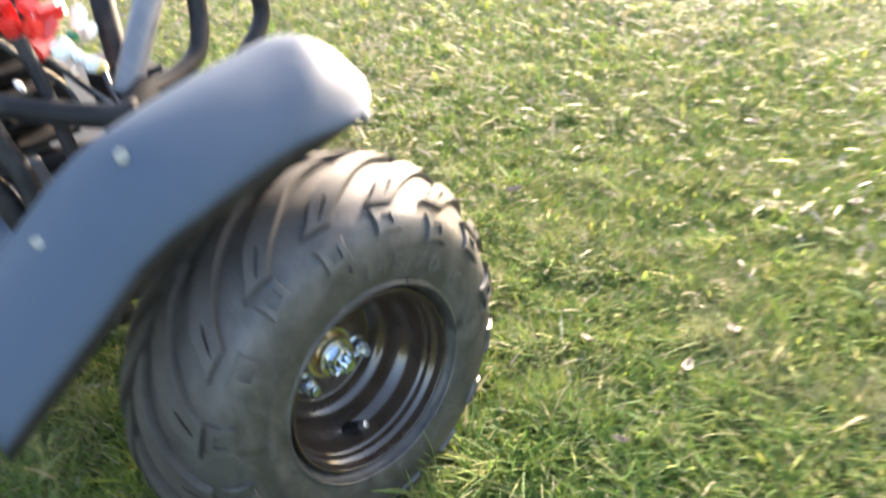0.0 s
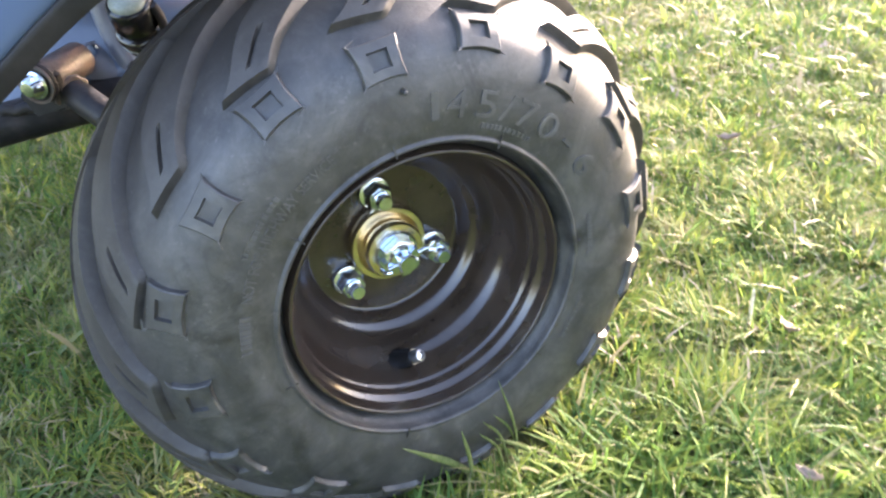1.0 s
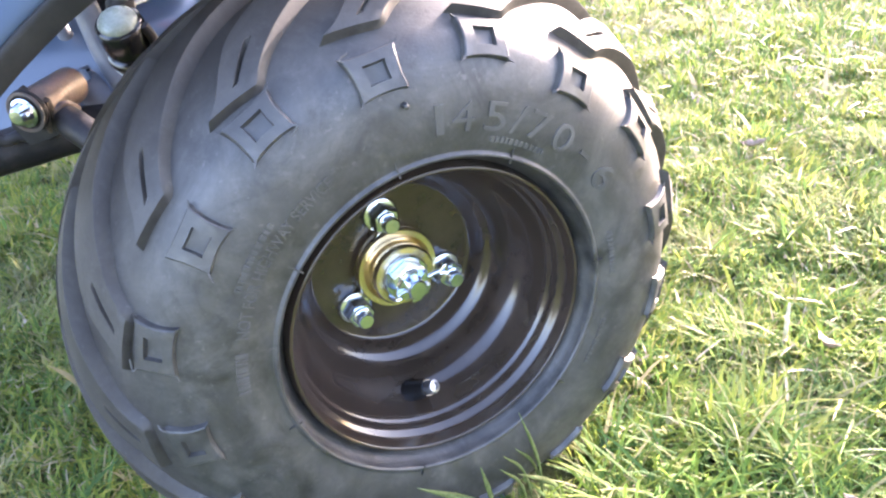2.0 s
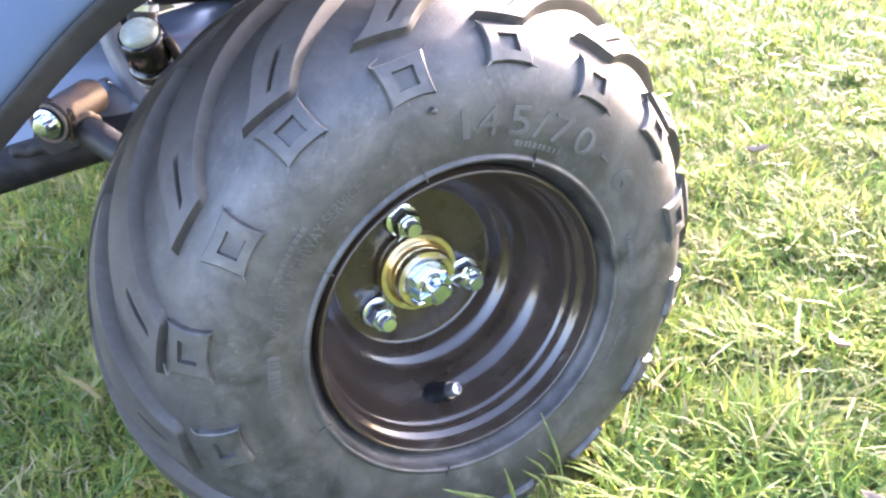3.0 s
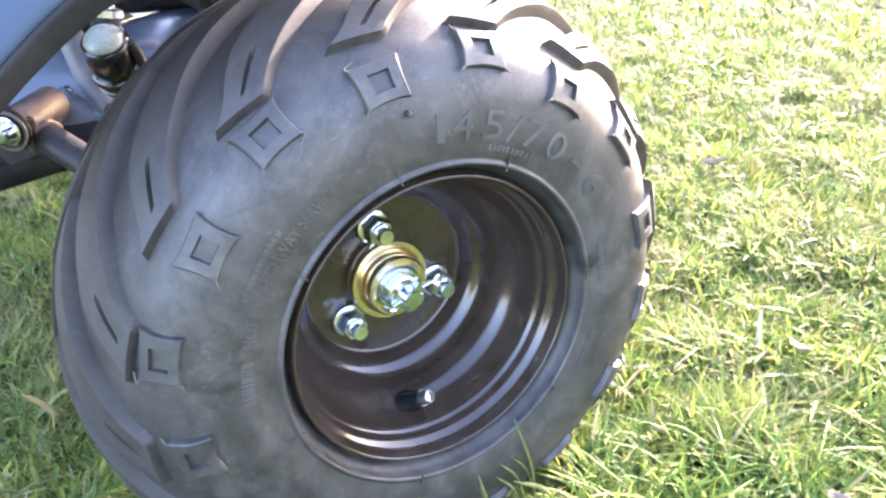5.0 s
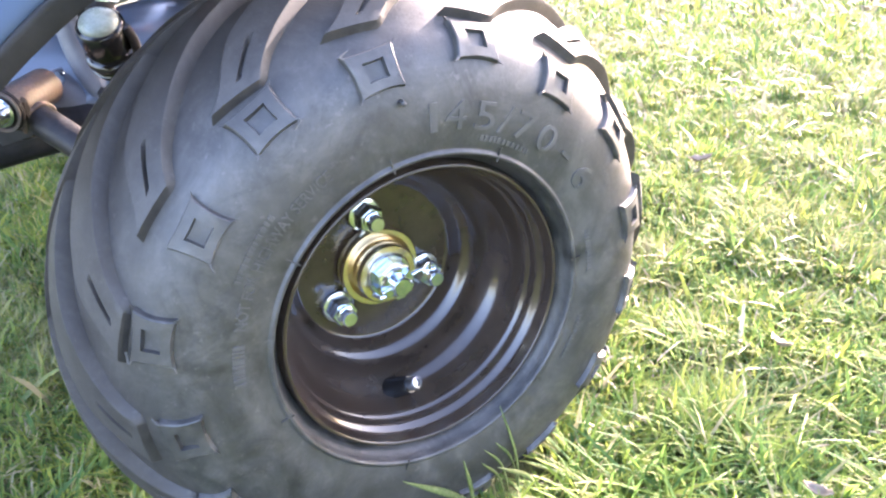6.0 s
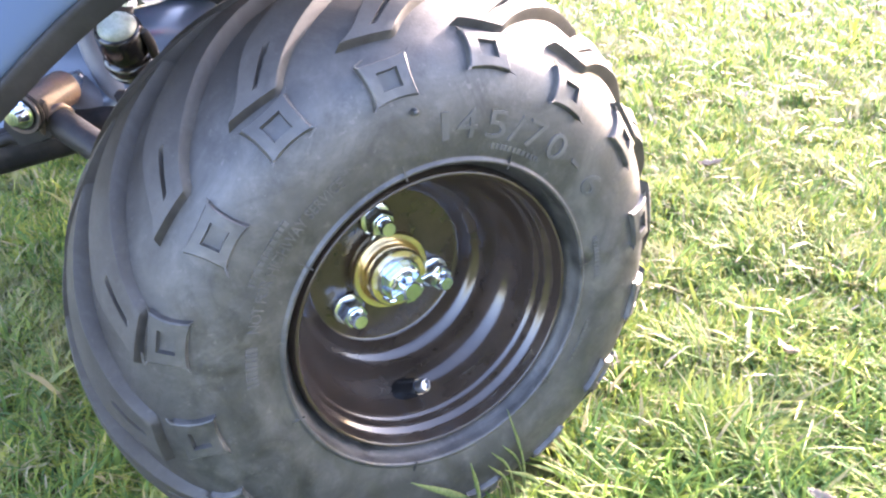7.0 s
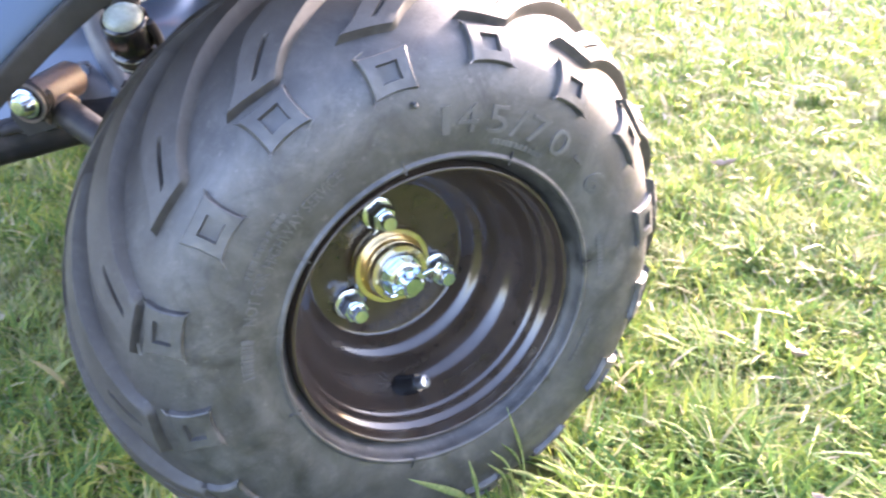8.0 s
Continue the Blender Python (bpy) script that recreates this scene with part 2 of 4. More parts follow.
def part(name, bm, material, parent=None, label="", angle=38, at=None):
    """Links a bmesh as one mesh object, under a thing or a part."""
    mesh = bpy.data.meshes.new(name)
    finish(bm, angle).to_mesh(mesh)
    bm.free()
    mesh.materials.append(material)
    ob = new(name, mesh)
    ob.parent = parent
    if at is not None:
        ob.matrix_basis = at
    return tagged(ob, label)


def again(ob, m):
    """Another part on the same mesh, under the same parent, at the pose m."""
    o = new(ob.name.split(".")[0], ob.data)
    o.parent, o.matrix_basis = ob.parent, m
    return tagged(o, ob.get("label", ""))


def lathe(profile, n=96, closed=False):
    """Turns (radius, y) points about the y axis."""
    bm = bmesh.new()
    rings = []
    for r, y in profile:
        if r < 1e-6:
            rings.append([bm.verts.new((0, y, 0))])
        else:
            rings.append([bm.verts.new((r * math.cos(2 * math.pi * i / n), y, r * math.sin(2 * math.pi * i / n))) for i in range(n)])
    pairs = list(zip(rings, rings[1:])) + ([(rings[-1], rings[0])] if closed else [])
    for a, b in pairs:
        for i in range(n):
            j = (i + 1) % n
            if len(a) == 1 and len(b) == 1:
                continue
            if len(a) == 1:
                bm.faces.new((a[0], b[i], b[j]))
            elif len(b) == 1:
                bm.faces.new((a[i], b[0], a[j]))
            else:
                bm.faces.new((a[i], b[i], b[j], a[j]))
    return bm


def spline(points, steps):
    """A smooth curve through points."""
    p = [Vector(q) for q in points]
    p = [p[0] * 2 - p[1]] + p + [p[-1] * 2 - p[-2]]
    out = []
    for i in range(1, len(p) - 2):
        a, b, c, d = p[i - 1:i + 3]
        for k in range(steps):
            u = k / steps
            out.append(0.5 * (2 * b + (c - a) * u + (2 * a - 5 * b + 4 * c - d) * u * u + (3 * b - a - 3 * c + d) * u ** 3))
    return out + [p[-2]]


def tube(points, radius, n=20, steps=8, bm=None, cap=True):
    """A round bar along a smooth line, with rounded-off ends."""
    bm = bm or bmesh.new()
    line = spline(points, steps if len(points) > 2 else 1)
    radii = [radius] * len(line)
    if cap:
        d0, d1 = (line[0] - line[1]).normalized(), (line[-1] - line[-2]).normalized()
        line = [line[0] + d0 * radius * 0.18] + line + [line[-1] + d1 * radius * 0.18]
        radii = [radius * 0.82] + radii + [radius * 0.82]
    side = None
    rings = []
    for i, p in enumerate(line):
        t = (line[min(i + 1, len(line) - 1)] - line[max(i - 1, 0)]).normalized()
        if side is None:
            side = t.cross(Vector((0, 0, 1)) if abs(t.z) < 0.9 else Vector((1, 0, 0))).normalized()
        side = (side - t * side.dot(t)).normalized()
        up = t.cross(side)
        rings.append([bm.verts.new(p + radii[i] * (math.cos(2 * math.pi * k / n) * side + math.sin(2 * math.pi * k / n) * up)) for k in range(n)])
    for a, b in zip(rings, rings[1:]):
        for k in range(n):
            bm.faces.new((a[k], b[k], b[(k + 1) % n], a[(k + 1) % n]))
    if cap:
        bm.faces.new(rings[0])
        bm.faces.new(list(reversed(rings[-1])))
    return bm


def turned(profile, start, end, n=32):
    """A lathe whose axis runs from start to end: profile holds (radius, share of the way)."""
    bm = lathe([(r, u) for r, u in profile], n)
    a, b = Vector(start), Vector(end)
    way = b - a
    q = Vector((0, 1, 0)).rotation_difference(way.normalized()).to_matrix()
    for v in bm.verts:
        y = v.co.y
        v.co = a + way * y + q @ Vector((v.co.x, 0, v.co.z))
    return bm


def hexagon(radius, length, start, way, chamfer=0.12, bm=None):
    """A chamfered hexagonal bolt head or nut."""
    bm = bm or bmesh.new()
    q = Vector((0, 1, 0)).rotation_difference(Vector(way).normalized()).to_matrix()
    rings = []
    for r, y in ((radius * 0.9, 0), (radius, length * 0.12), (radius, length * (1 - chamfer)), (radius * 0.86, length)):
        rings.append([bm.verts.new(Vector(start) + q @ Vector((r * math.cos(math.pi * k / 3), y, r * math.sin(math.pi * k / 3)))) for k in range(6)])
    for a, b in zip(rings, rings[1:]):
        for k in range(6):
            bm.faces.new((a[k], b[k], b[(k + 1) % 6], a[(k + 1) % 6]))
    bm.faces.new(rings[0])
    bm.faces.new(list(reversed(rings[-1])))
    return bm


def slab(corners, thick, bm=None):
    """A plate from its outline, thickened along its normal."""
    bm = bm or bmesh.new()
    c = [Vector(p) for p in corners]
    n = (c[1] - c[0]).cross(c[2] - c[0]).normalized() * thick / 2
    a, b = [bm.verts.new(p + n) for p in c], [bm.verts.new(p - n) for p in c]
    bm.faces.new(a)
    bm.faces.new(list(reversed(b)))
    for i in range(len(c)):
        j = (i + 1) % len(c)
        bm.faces.new((a[i], b[i], b[j], a[j]))
    return bm


def rounded_box(centre, size, edge):
    bm = bmesh.new()
    bmesh.ops.create_cube(bm, size=1, matrix=Matrix.LocRotScale(centre, None, size))
    bmesh.ops.bevel(bm, geom=bm.edges[:], offset=edge, segments=2, affect="EDGES")
    return bm


# ---- ground ----
GROUND_Z = 0.001


def ground_sheet():
    bm = bmesh.new()
    edges = [-400, -60, -12, -5] + [-3 + 0.1 * i for i in range(71)] + [5, 12, 60, 400]
    grid = [[bm.verts.new((x, y, GROUND_Z + (0.006 * noise.noise((x * 3, y * 3, 0)) if abs(x) < 3 and abs(y) < 4 else 0))) for x in edges] for y in edges]
    for a, b in zip(grid, grid[1:]):
        for i in range(len(edges) - 1):
            bm.faces.new((a[i], a[i + 1], b[i + 1], b[i]))
    return tagged(part("ground", bm, SOIL), "dry thatch and soil under a mown lawn", "ground", kind="structure")


ground_sheet()


def blades(name, count, area, height, width, lean, seed, keep, material, lift=0.0):
    """Many curved blades in one mesh: each a tapered ribbon with a fold of its own."""
    rng = np.random.default_rng(seed)
    x0, x1, y0, y1 = area
    base = np.stack([rng.uniform(x0, x1, count), rng.uniform(y0, y1, count), np.zeros(count)], 1)
    base = base[keep(base[:, 0], base[:, 1], rng.uniform(size=count))]
    n = len(base)
    base[:, 2] = GROUND_Z + lift * rng.uniform(0, 1, n)
    px, py = base[:, 0], base[:, 1]
    clump = np.sin(31 * px + 3 * np.sin(17 * py)) * np.sin(29 * py + 3 * np.sin(19 * px))
    h = height * rng.uniform(0.45, 1.25, n) * (1 + 0.35 * clump)
    w = width * rng.uniform(0.6, 1.3, n)
    turn = 2.4 * np.sin(23 * px + 2 * np.sin(15 * py)) + 2.2 * np.sin(21 * py + 1.7) + rng.normal(0, 1.6, n)
    tip = lean * rng.uniform(0.2, 1.6, n)
    face = turn + rng.normal(np.pi / 2, 0.5, n)
    way = np.stack([np.cos(turn), np.sin(turn), 0 * turn], 1)
    side = np.stack([np.cos(face), np.sin(face), 0 * face], 1)
    side *= np.where(side[:, 0] * way[:, 1] - side[:, 1] * way[:, 0] < 0, -1, 1)[:, None]
    rows = []
    for u, wide in ((0.0, 0.8), (0.4, 1.0), (0.75, 0.72)):
        c = base + way * (tip * h * u ** 1.8)[:, None] + np.array([0, 0, 1.0]) * (h * (u - 0.28 * np.minimum(tip, 1.5) * u * u))[:, None]
        rows += [c - side * (w * wide / 2)[:, None], c + side * (w * wide / 2)[:, None]]
    rows.append(base + way * (tip * h)[:, None] + np.array([0, 0, 1.0]) * (h * (1 - 0.28 * np.minimum(tip, 1.5)))[:, None])
    verts = np.stack(rows, 1).reshape(-1, 3)
    k = (np.arange(n) * 7)[:, None]
    quads = np.concatenate([k + [0, 1, 3, 2], k + [2, 3, 5, 4]], 0)
    tris = k + [4, 5, 6]
    mesh = bpy.data.meshes.new(name)
    mesh.from_pydata(verts.tolist(), [], quads.tolist() + tris.tolist())
    mesh.shade_smooth()
    # cupped blades: the shading leans towards the sky
    cup = np.cross(side, way * tip[:, None] + np.array([0, 0, 1.0])) * 0.75 + np.array([0, 0, 0.8])
    cup /= np.linalg.norm(cup, axis=1)[:, None]
    mesh.normals_split_custom_set_from_vertices(np.repeat(cup, 7, 0).tolist())
    mesh.materials.append(material)
    return new(name, mesh)


def clear_of_tyre(x, y, share):
    return ~((np.abs(x) < 0.085) & (y > -0.004) & (y < 0.150))


def near_share(x, y, share):
    return clear_of_tyre(x, y, share) & (share < 1.7 - np.hypot((x - 0.15) / 0.62, (y - 0.2) / 0.58))


def middle_share(x, y, share):
    return clear_of_tyre(x, y, share) & (share < np.clip(1.9 - np.hypot(x - 0.4, y - 0.4) / 0.85, 0, 1)) & (share > 0.9 - 1.2 * np.hypot((x - 0.15) / 0.8, (y - 0.2) / 0.8))


DRY_SPOTS = [(0.228, 0.022, 0.035), (0.201, 0.048, 0.035), (0.291, 0.020, 0.030), (0.329, 0.025, 0.035), (0.40, 0.085, 0.06), (0.248, 0.136, 0.04), (0.45, 0.327, 0.06), (0.50, 0.302, 0.06), (0.52, 0.057, 0.07), (0.61, 0.256, 0.09), (0.624, 0.607, 0.07), (0.663, 0.548, 0.07)]


def dry_share(x, y, share):
    clump = np.sin(11 * x + 2 * np.sin(8 * y)) * np.sin(10 * y + 2 * np.sin(7 * x))
    return clear_of_tyre(x, y, share) & (share < (0.22 + 0.8 * np.clip(clump, 0, 1)) * np.clip((y + 0.16) / 0.2, 0.12, 1) + sum(0.9 * np.exp(-(((x - a) ** 2 + (y - b) ** 2) / c ** 2)) for a, b, c in DRY_SPOTS))


def far_share(x, y, share):
    away = np.hypot(x - 0.6, y - 0.8)
    return (share > 1.2 - np.hypot(x - 0.3, y - 0.3) / 0.9) & (share < 3.2 - away / 1.5)


def thatch_share(x, y, share):
    drift = np.sin(4.1 * x + 1.7 * np.sin(2.9 * y)) * np.sin(3.7 * y + 1.3 * np.sin(3.1 * x))
    return (share < 0.25 + 0.75 * np.clip(drift + 0.3, 0, 1)) & (np.hypot(x - 0.2, y - 0.1) > 0.45)


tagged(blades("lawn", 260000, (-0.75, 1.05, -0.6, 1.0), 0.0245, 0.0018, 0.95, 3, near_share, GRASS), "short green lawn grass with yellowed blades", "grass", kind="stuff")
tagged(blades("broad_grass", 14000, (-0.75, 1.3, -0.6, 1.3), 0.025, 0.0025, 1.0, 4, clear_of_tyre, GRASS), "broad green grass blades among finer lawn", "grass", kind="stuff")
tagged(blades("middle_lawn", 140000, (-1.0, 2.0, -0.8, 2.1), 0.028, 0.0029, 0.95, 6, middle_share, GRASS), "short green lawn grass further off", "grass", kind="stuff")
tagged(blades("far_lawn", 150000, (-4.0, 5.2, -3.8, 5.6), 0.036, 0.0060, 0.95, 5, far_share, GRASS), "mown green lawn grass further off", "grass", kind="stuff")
tagged(blades("dry_grass", 26000, (-0.6, 2.2, -0.5, 2.2), 0.010, 0.0018, 2.3, 8, dry_share, STRAW, 0.017), "pale dry grass clippings lying in the lawn", "grass", kind="stuff")
tagged(blades("pale_thatch", 90000, (0.1, 4.2, -1.6, 4.4), 0.013, 0.0036, 2.2, 14, thatch_share, STRAW, 0.020), "straw-coloured thatch lying in the lawn further off", "grass", kind="stuff")
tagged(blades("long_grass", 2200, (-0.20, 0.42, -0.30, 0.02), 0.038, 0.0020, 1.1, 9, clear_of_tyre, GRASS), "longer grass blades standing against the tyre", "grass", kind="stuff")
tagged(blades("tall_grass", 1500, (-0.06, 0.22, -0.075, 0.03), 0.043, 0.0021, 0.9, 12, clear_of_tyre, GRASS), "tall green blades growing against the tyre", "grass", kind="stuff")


def dry_leaf(x, y, z, size, turn, tilt, material, label):
    """A curled dead leaf lying on the grass: a folded, cupped blade with a stalk."""
    bm = bmesh.new()
    r = random.Random(int(1000 * x + 77 * y))
    n = 9
    rows = []
    for i in range(n):
        u = i / (n - 1)
        half = size * 0.19 * math.sin(math.pi * min(1, 0.04 + 0.96 * u)) ** 0.8 * (1 + 0.18 * r.uniform(-1, 1))
        lift = size * 0.22 * (2 * u - 1) ** 2
        row = []
        for v in (-1, -0.5, 0, 0.5, 1):
            row.append(bm.verts.new((size * (u - 0.5), half * v, lift + abs(v) ** 1.5 * half * 0.7 + 0.001 * r.uniform(-1, 1))))
        rows.append(row)
    for a, b in zip(rows, rows[1:]):
        for j in range(4):
            bm.faces.new((a[j], a[j + 1], b[j + 1], b[j]))
    ob = part("dry_leaf", bm, material, None, label, 80, pose(x, y, z, tilt, 12, turn))
    ob.modifiers.new("thickness", "SOLIDIFY").thickness = 0.0006
    return tagged(ob, category="leaf", group="dry leaves on the lawn")


for x, y, size, turn, tilt in ((0.318, -0.091, 0.030, 20, 10), (0.192, -0.099, 0.020, 95, -15), (0.401, -0.097, 0.026, 50, 8), (1.200, 0.605, 0.035, 10, 0), (0.893, 0.142, 0.035, -15, 6),
                               (0.735, -0.086, 0.030, 5, 0), (0.291, 0.015, 0.028, 70, 20), (0.504, 0.305, 0.028, 120, -10)):
    dry_leaf(x, y, 0.022, size, turn, tilt, LEAF, "curled pale brown dead leaf lying on the grass")

# one broad pale blade
bm = bmesh.new()
spine = [(0.0, 0.0026), (0.3, 0.0034), (0.6, 0.0033), (0.85, 0.0026), (1.0, 0.0012)]
rows = [[bm.verts.new((side * w / 2, 0.004 * u * u + 0.0008 * abs(side), 0.040 * u)) for side in (-1, 0, 1)] for u, w in spine]
for a, b in zip(rows, rows[1:]):
    for j in (0, 1):
        bm.faces.new((a[j], a[j + 1], b[j + 1], b[j]))
blade = part("grass_blade", bm, PALE_BLADE, None, "single broad pale grass blade standing in the lawn", 80, pose(0.281, 0.043, GROUND_Z + 0.004, 0, 0, -53))
blade.modifiers.new("thickness", "SOLIDIFY").thickness = 0.0004
tagged(blade, category="grass")


def tyre_blade(tip, middle, root, width, material, label):
    """A single long blade leaning against the tyre: a folded ribbon from its root to a sharp tip."""
    line = spline([root, middle, tip], 7)
    bm = bmesh.new()
    rows = []
    for i, p in enumerate(line):
        u = i / (len(line) - 1)
        along = (line[min(i + 1, len(line) - 1)] - line[max(i - 1, 0)]).normalized()
        across = along.cross(Vector((0.1, -0.75, 0.65))).normalized() * width / 2 * (0.75 + 0.6 * u) * min(1.0, 3.2 * (1.02 - u))
        fold = Vector((0, 0.75, -0.65)) * width * 0.16 * (1 - u)
        rows.append([bm.verts.new(p - across), bm.verts.new(p + fold), bm.verts.new(p + across)])
    for a, b in zip(rows, rows[1:]):
        for j in (0, 1):
            bm.faces.new((a[j], a[j + 1], b[j + 1], b[j]))
    ob = part("grass_blade", bm, material, None, label, 80)
    ob.modifiers.new("thickness", "SOLIDIFY").thickness = 0.0003
    return tagged(ob, category="grass", group="long blades against the tyre")


for tip, middle, root, width, material, label in (
        ((-0.0344, -0.010, 0.0841), (0.0050, -0.001, 0.0415), (0.024, 0.008, GROUND_Z), 0.0038, YOUNG_BLADE, "long pale green grass blade leaning across the tyre"),
        ((0.0017, -0.012, 0.0812), (0.0090, -0.006, 0.0450), (0.012, 0.004, GROUND_Z), 0.0028, YOUNG_BLADE, "upright green grass blade against the tyre"),
        ((0.0293, -0.008, 0.1034), (0.0440, 0.000, 0.0520), (0.050, 0.010, GROUND_Z), 0.0020, YOUNG_BLADE, "tall thin green grass blade against the tyre"),
        ((0.0231, -0.012, 0.0650), (0.0500, -0.005, 0.0370), (0.062, 0.004, GROUND_Z), 0.0026, YOUNG_BLADE, "bent pale grass blade against the tyre"),
        ((0.0175, -0.008, 0.0779), (0.0340, 0.000, 0.0500), (0.044, 0.008, GROUND_Z), 0.0017, YOUNG_BLADE, "thin pale grass blade against the tyre"),
        ((0.0262, -0.006, 0.0774), (0.0420, 0.002, 0.0500), (0.053, 0.010, GROUND_Z), 0.0017, YOUNG_BLADE, "thin pale grass blade against the tyre"),
        ((0.0140, -0.010, 0.0715), (0.0300, -0.003, 0.0450), (0.039, 0.006, GROUND_Z), 0.0017, YOUNG_BLADE, "thin pale grass blade against the tyre")):
    tyre_blade(tip, middle, root, width, material, label)

# ---- the quad bike ----
quad = tagged(new("quad_bike"), "small quad bike with blue-grey fender parked on grass", "quad bike")
HUB_Z = 0.168
CENTRE = pose(0, 0, HUB_Z)
BACK_Y = 0.140

# carcass, from the crown to the bead, as (radius, y)
CARCASS = spline([(0.1660, 0.0700, 0), (0.1646, 0.0560, 0), (0.1606, 0.0420, 0), (0.1538, 0.0290, 0), (0.1452, 0.0182, 0), (0.1376, 0.0098, 0),
                  (0.1288, 0.0046, 0), (0.118, 0.0012, 0), (0.106, -0.0002, 0), (0.097, 0.0004, 0), (0.0918, 0.0012, 0), (0.0892, 0.0017, 0), (0.0884, 0.0012, 0), (0.0876, 0.0004, 0), (0.0867, 0.0004, 0)], 6)
ARC = [0.0]
for a, b in zip(CARCASS, CARCASS[1:]):
    ARC.append(ARC[-1] + (b - a).length)


def on_tyre(phi, s, h=0.0):
    """The place at an angle in degrees, an arc length from the crown (minus: to the inner side) and a height over the carcass."""
    k = abs(s)
    r, y = np.interp(k, ARC, [p.x for p in CARCASS]), np.interp(k, ARC, [p.y for p in CARCASS])
    e = 0.002
    dr = np.interp(k + e, ARC, [p.x for p in CARCASS]) - np.interp(max(k - e, 0), ARC, [p.x for p in CARCASS])
    dy = np.interp(k + e, ARC, [p.y for p in CARCASS]) - np.interp(max(k - e, 0), ARC, [p.y for p in CARCASS])
    d = math.hypot(dr, dy)
    r, y = r - dy / d * h, y + dr / d * h
    y = BACK_Y - y if s < 0 else y
    return Vector((r * math.cos(radians(phi)), y, r * math.sin(radians(phi))))


def build_tyre():
    outer = [(p.x, p.y) for p in CARCASS]
    bead = [(0.0862, 0.0010), (0.0859, 0.0024), (0.0856, 0.0050), (0.0840, 0.0084), (0.0826, 0.0106), (0.0814, 0.0130), (0.0790, 0.0165)]
    back = [(r, BACK_Y - y) for r, y in outer]
    return lathe(list(reversed(back)) + outer[1:] + bead, 160)


tyre = part("tyre", build_tyre(), RUBBER, quad, "knobbly black rubber tyre dulled with dust", 60, CENTRE)

# one tread lug: its two long edges as (degrees from the tip, arc length)
LUG_RIGHT = spline([(0, 0.0665, 0), (-3.3, 0.057, 0), (-7.5, 0.048, 0), (-10.5, 0.042, 0), (-14.5, 0.034, 0), (-19.5, 0.024, 0), (-27, 0.012, 0), (-36, 0.0015, 0)], 3)
LUG_LEFT = spline([(10.5, 0.0635, 0), (7.2, 0.058, 0), (3.2, 0.046, 0), (0.2, 0.038, 0), (-4, 0.031, 0), (-8.8, 0.0225, 0), (-15, 0.013, 0), (-24, 0.0015, 0)], 3)
ACROSS = [(-0.05, 0), (0.055, 0.88), (0.095, 1), (0.28, 1), (0.47, 1), (0.49, 1), (0.57, 1), (0.59, 1), (0.75, 1), (0.955, 1), (0.975, 0.92), (1.01, 0)]


def tread_lug(side):
    bm = bmesh.new()
    rows = []
    stations = list(zip(LUG_RIGHT, LUG_LEFT))
    count = len(stations)
    for i, (a, b) in enumerate([stations[0]] + stations + [stations[-1]]):
        end = 0 if i in (0, count + 1) else 1
        row = []
        for j, (v, up) in enumerate(ACROSS):
            p = a.lerp(b, v)
            p.y *= 0.842
            h = 0.0046 + 0.0024 * min(1, max(0, (0.056 - p.y) / 0.03))
            if j in (5, 6) and 4 <= i <= 7:
                h *= 0.52
            q = p.copy()
            if end == 0 and i == 0:
                q = p + Vector((1.5, 0.0015, 0))
            row.append(bm.verts.new(on_tyre(q.x, side * q.y, h * up * end - 0.0012 * (1 - min(up, end)))))
        rows.append(row)
    for a, b in zip(rows, rows[1:]):
        for j in range(len(ACROSS) - 1):
            bm.faces.new((a[j], a[j + 1], b[j + 1], b[j]))
    return bm


def diamond_lug(s0):
    """A raised block with hollowed sides, drawn-out corners and a square pit."""
    bm = bmesh.new()
    n = 6

    def outline(half_deg, half_s, hollow, h):
        ring = []
        corners = [(-1, -1), (1, -1), (1, 1), (-1, 1)]
        for k in range(4):
            (x0, y0), (x1, y1) = corners[k], corners[(k + 1) % 4]
            for i in range(n):
                u = i / n
                x, y = x0 + (x1 - x0) * u, y0 + (y1 - y0) * u
                pull = 1 - hollow * 4 * u * (1 - u)
                x, y = (x * pull, y) if x0 == x1 else (x, y * pull)
                ring.append(bm.verts.new(on_tyre(half_deg * x, s0 + half_s * y, h)))
        return ring

    rings = [outline(5.3, 0.0099, 0.10, -0.0005), outline(4.95, 0.0094, 0.10, 0.0026), outline(4.65, 0.0089, 0.10, 0.0031),
             outline(2.2, 0.0042, 0.05, 0.0030), outline(2.0, 0.0039, 0.05, 0.0006)]
    for a, b in zip(rings, rings[1:]):
        for i in range(len(a)):
            j = (i + 1) % len(a)
            bm.faces.new((a[i], a[j], b[j], b[i]))
    bm.faces.new(rings[-1])
    for x, y in ((-1, -1), (1, -1), (1, 1), (-1, 1)):
        foot = [on_tyre(4.4 * x + 0.25 * x * k, s0 + 0.0084 * y - 0.0005 * y * k, 0.0026) for k in (-1, 1)]
        tip = on_tyre(5.9 * x, s0 + 0.0108 * y, 0.0034)
        low = on_tyre(5.0 * x, s0 + 0.0094 * y, 0.0004)
        a, b, c, d = (bm.verts.new(p) for p in (*foot, tip, low))
        for f in ((a, b, c), (a, c, d), (b, d, c)):
            bm.faces.new(f)
    return bm


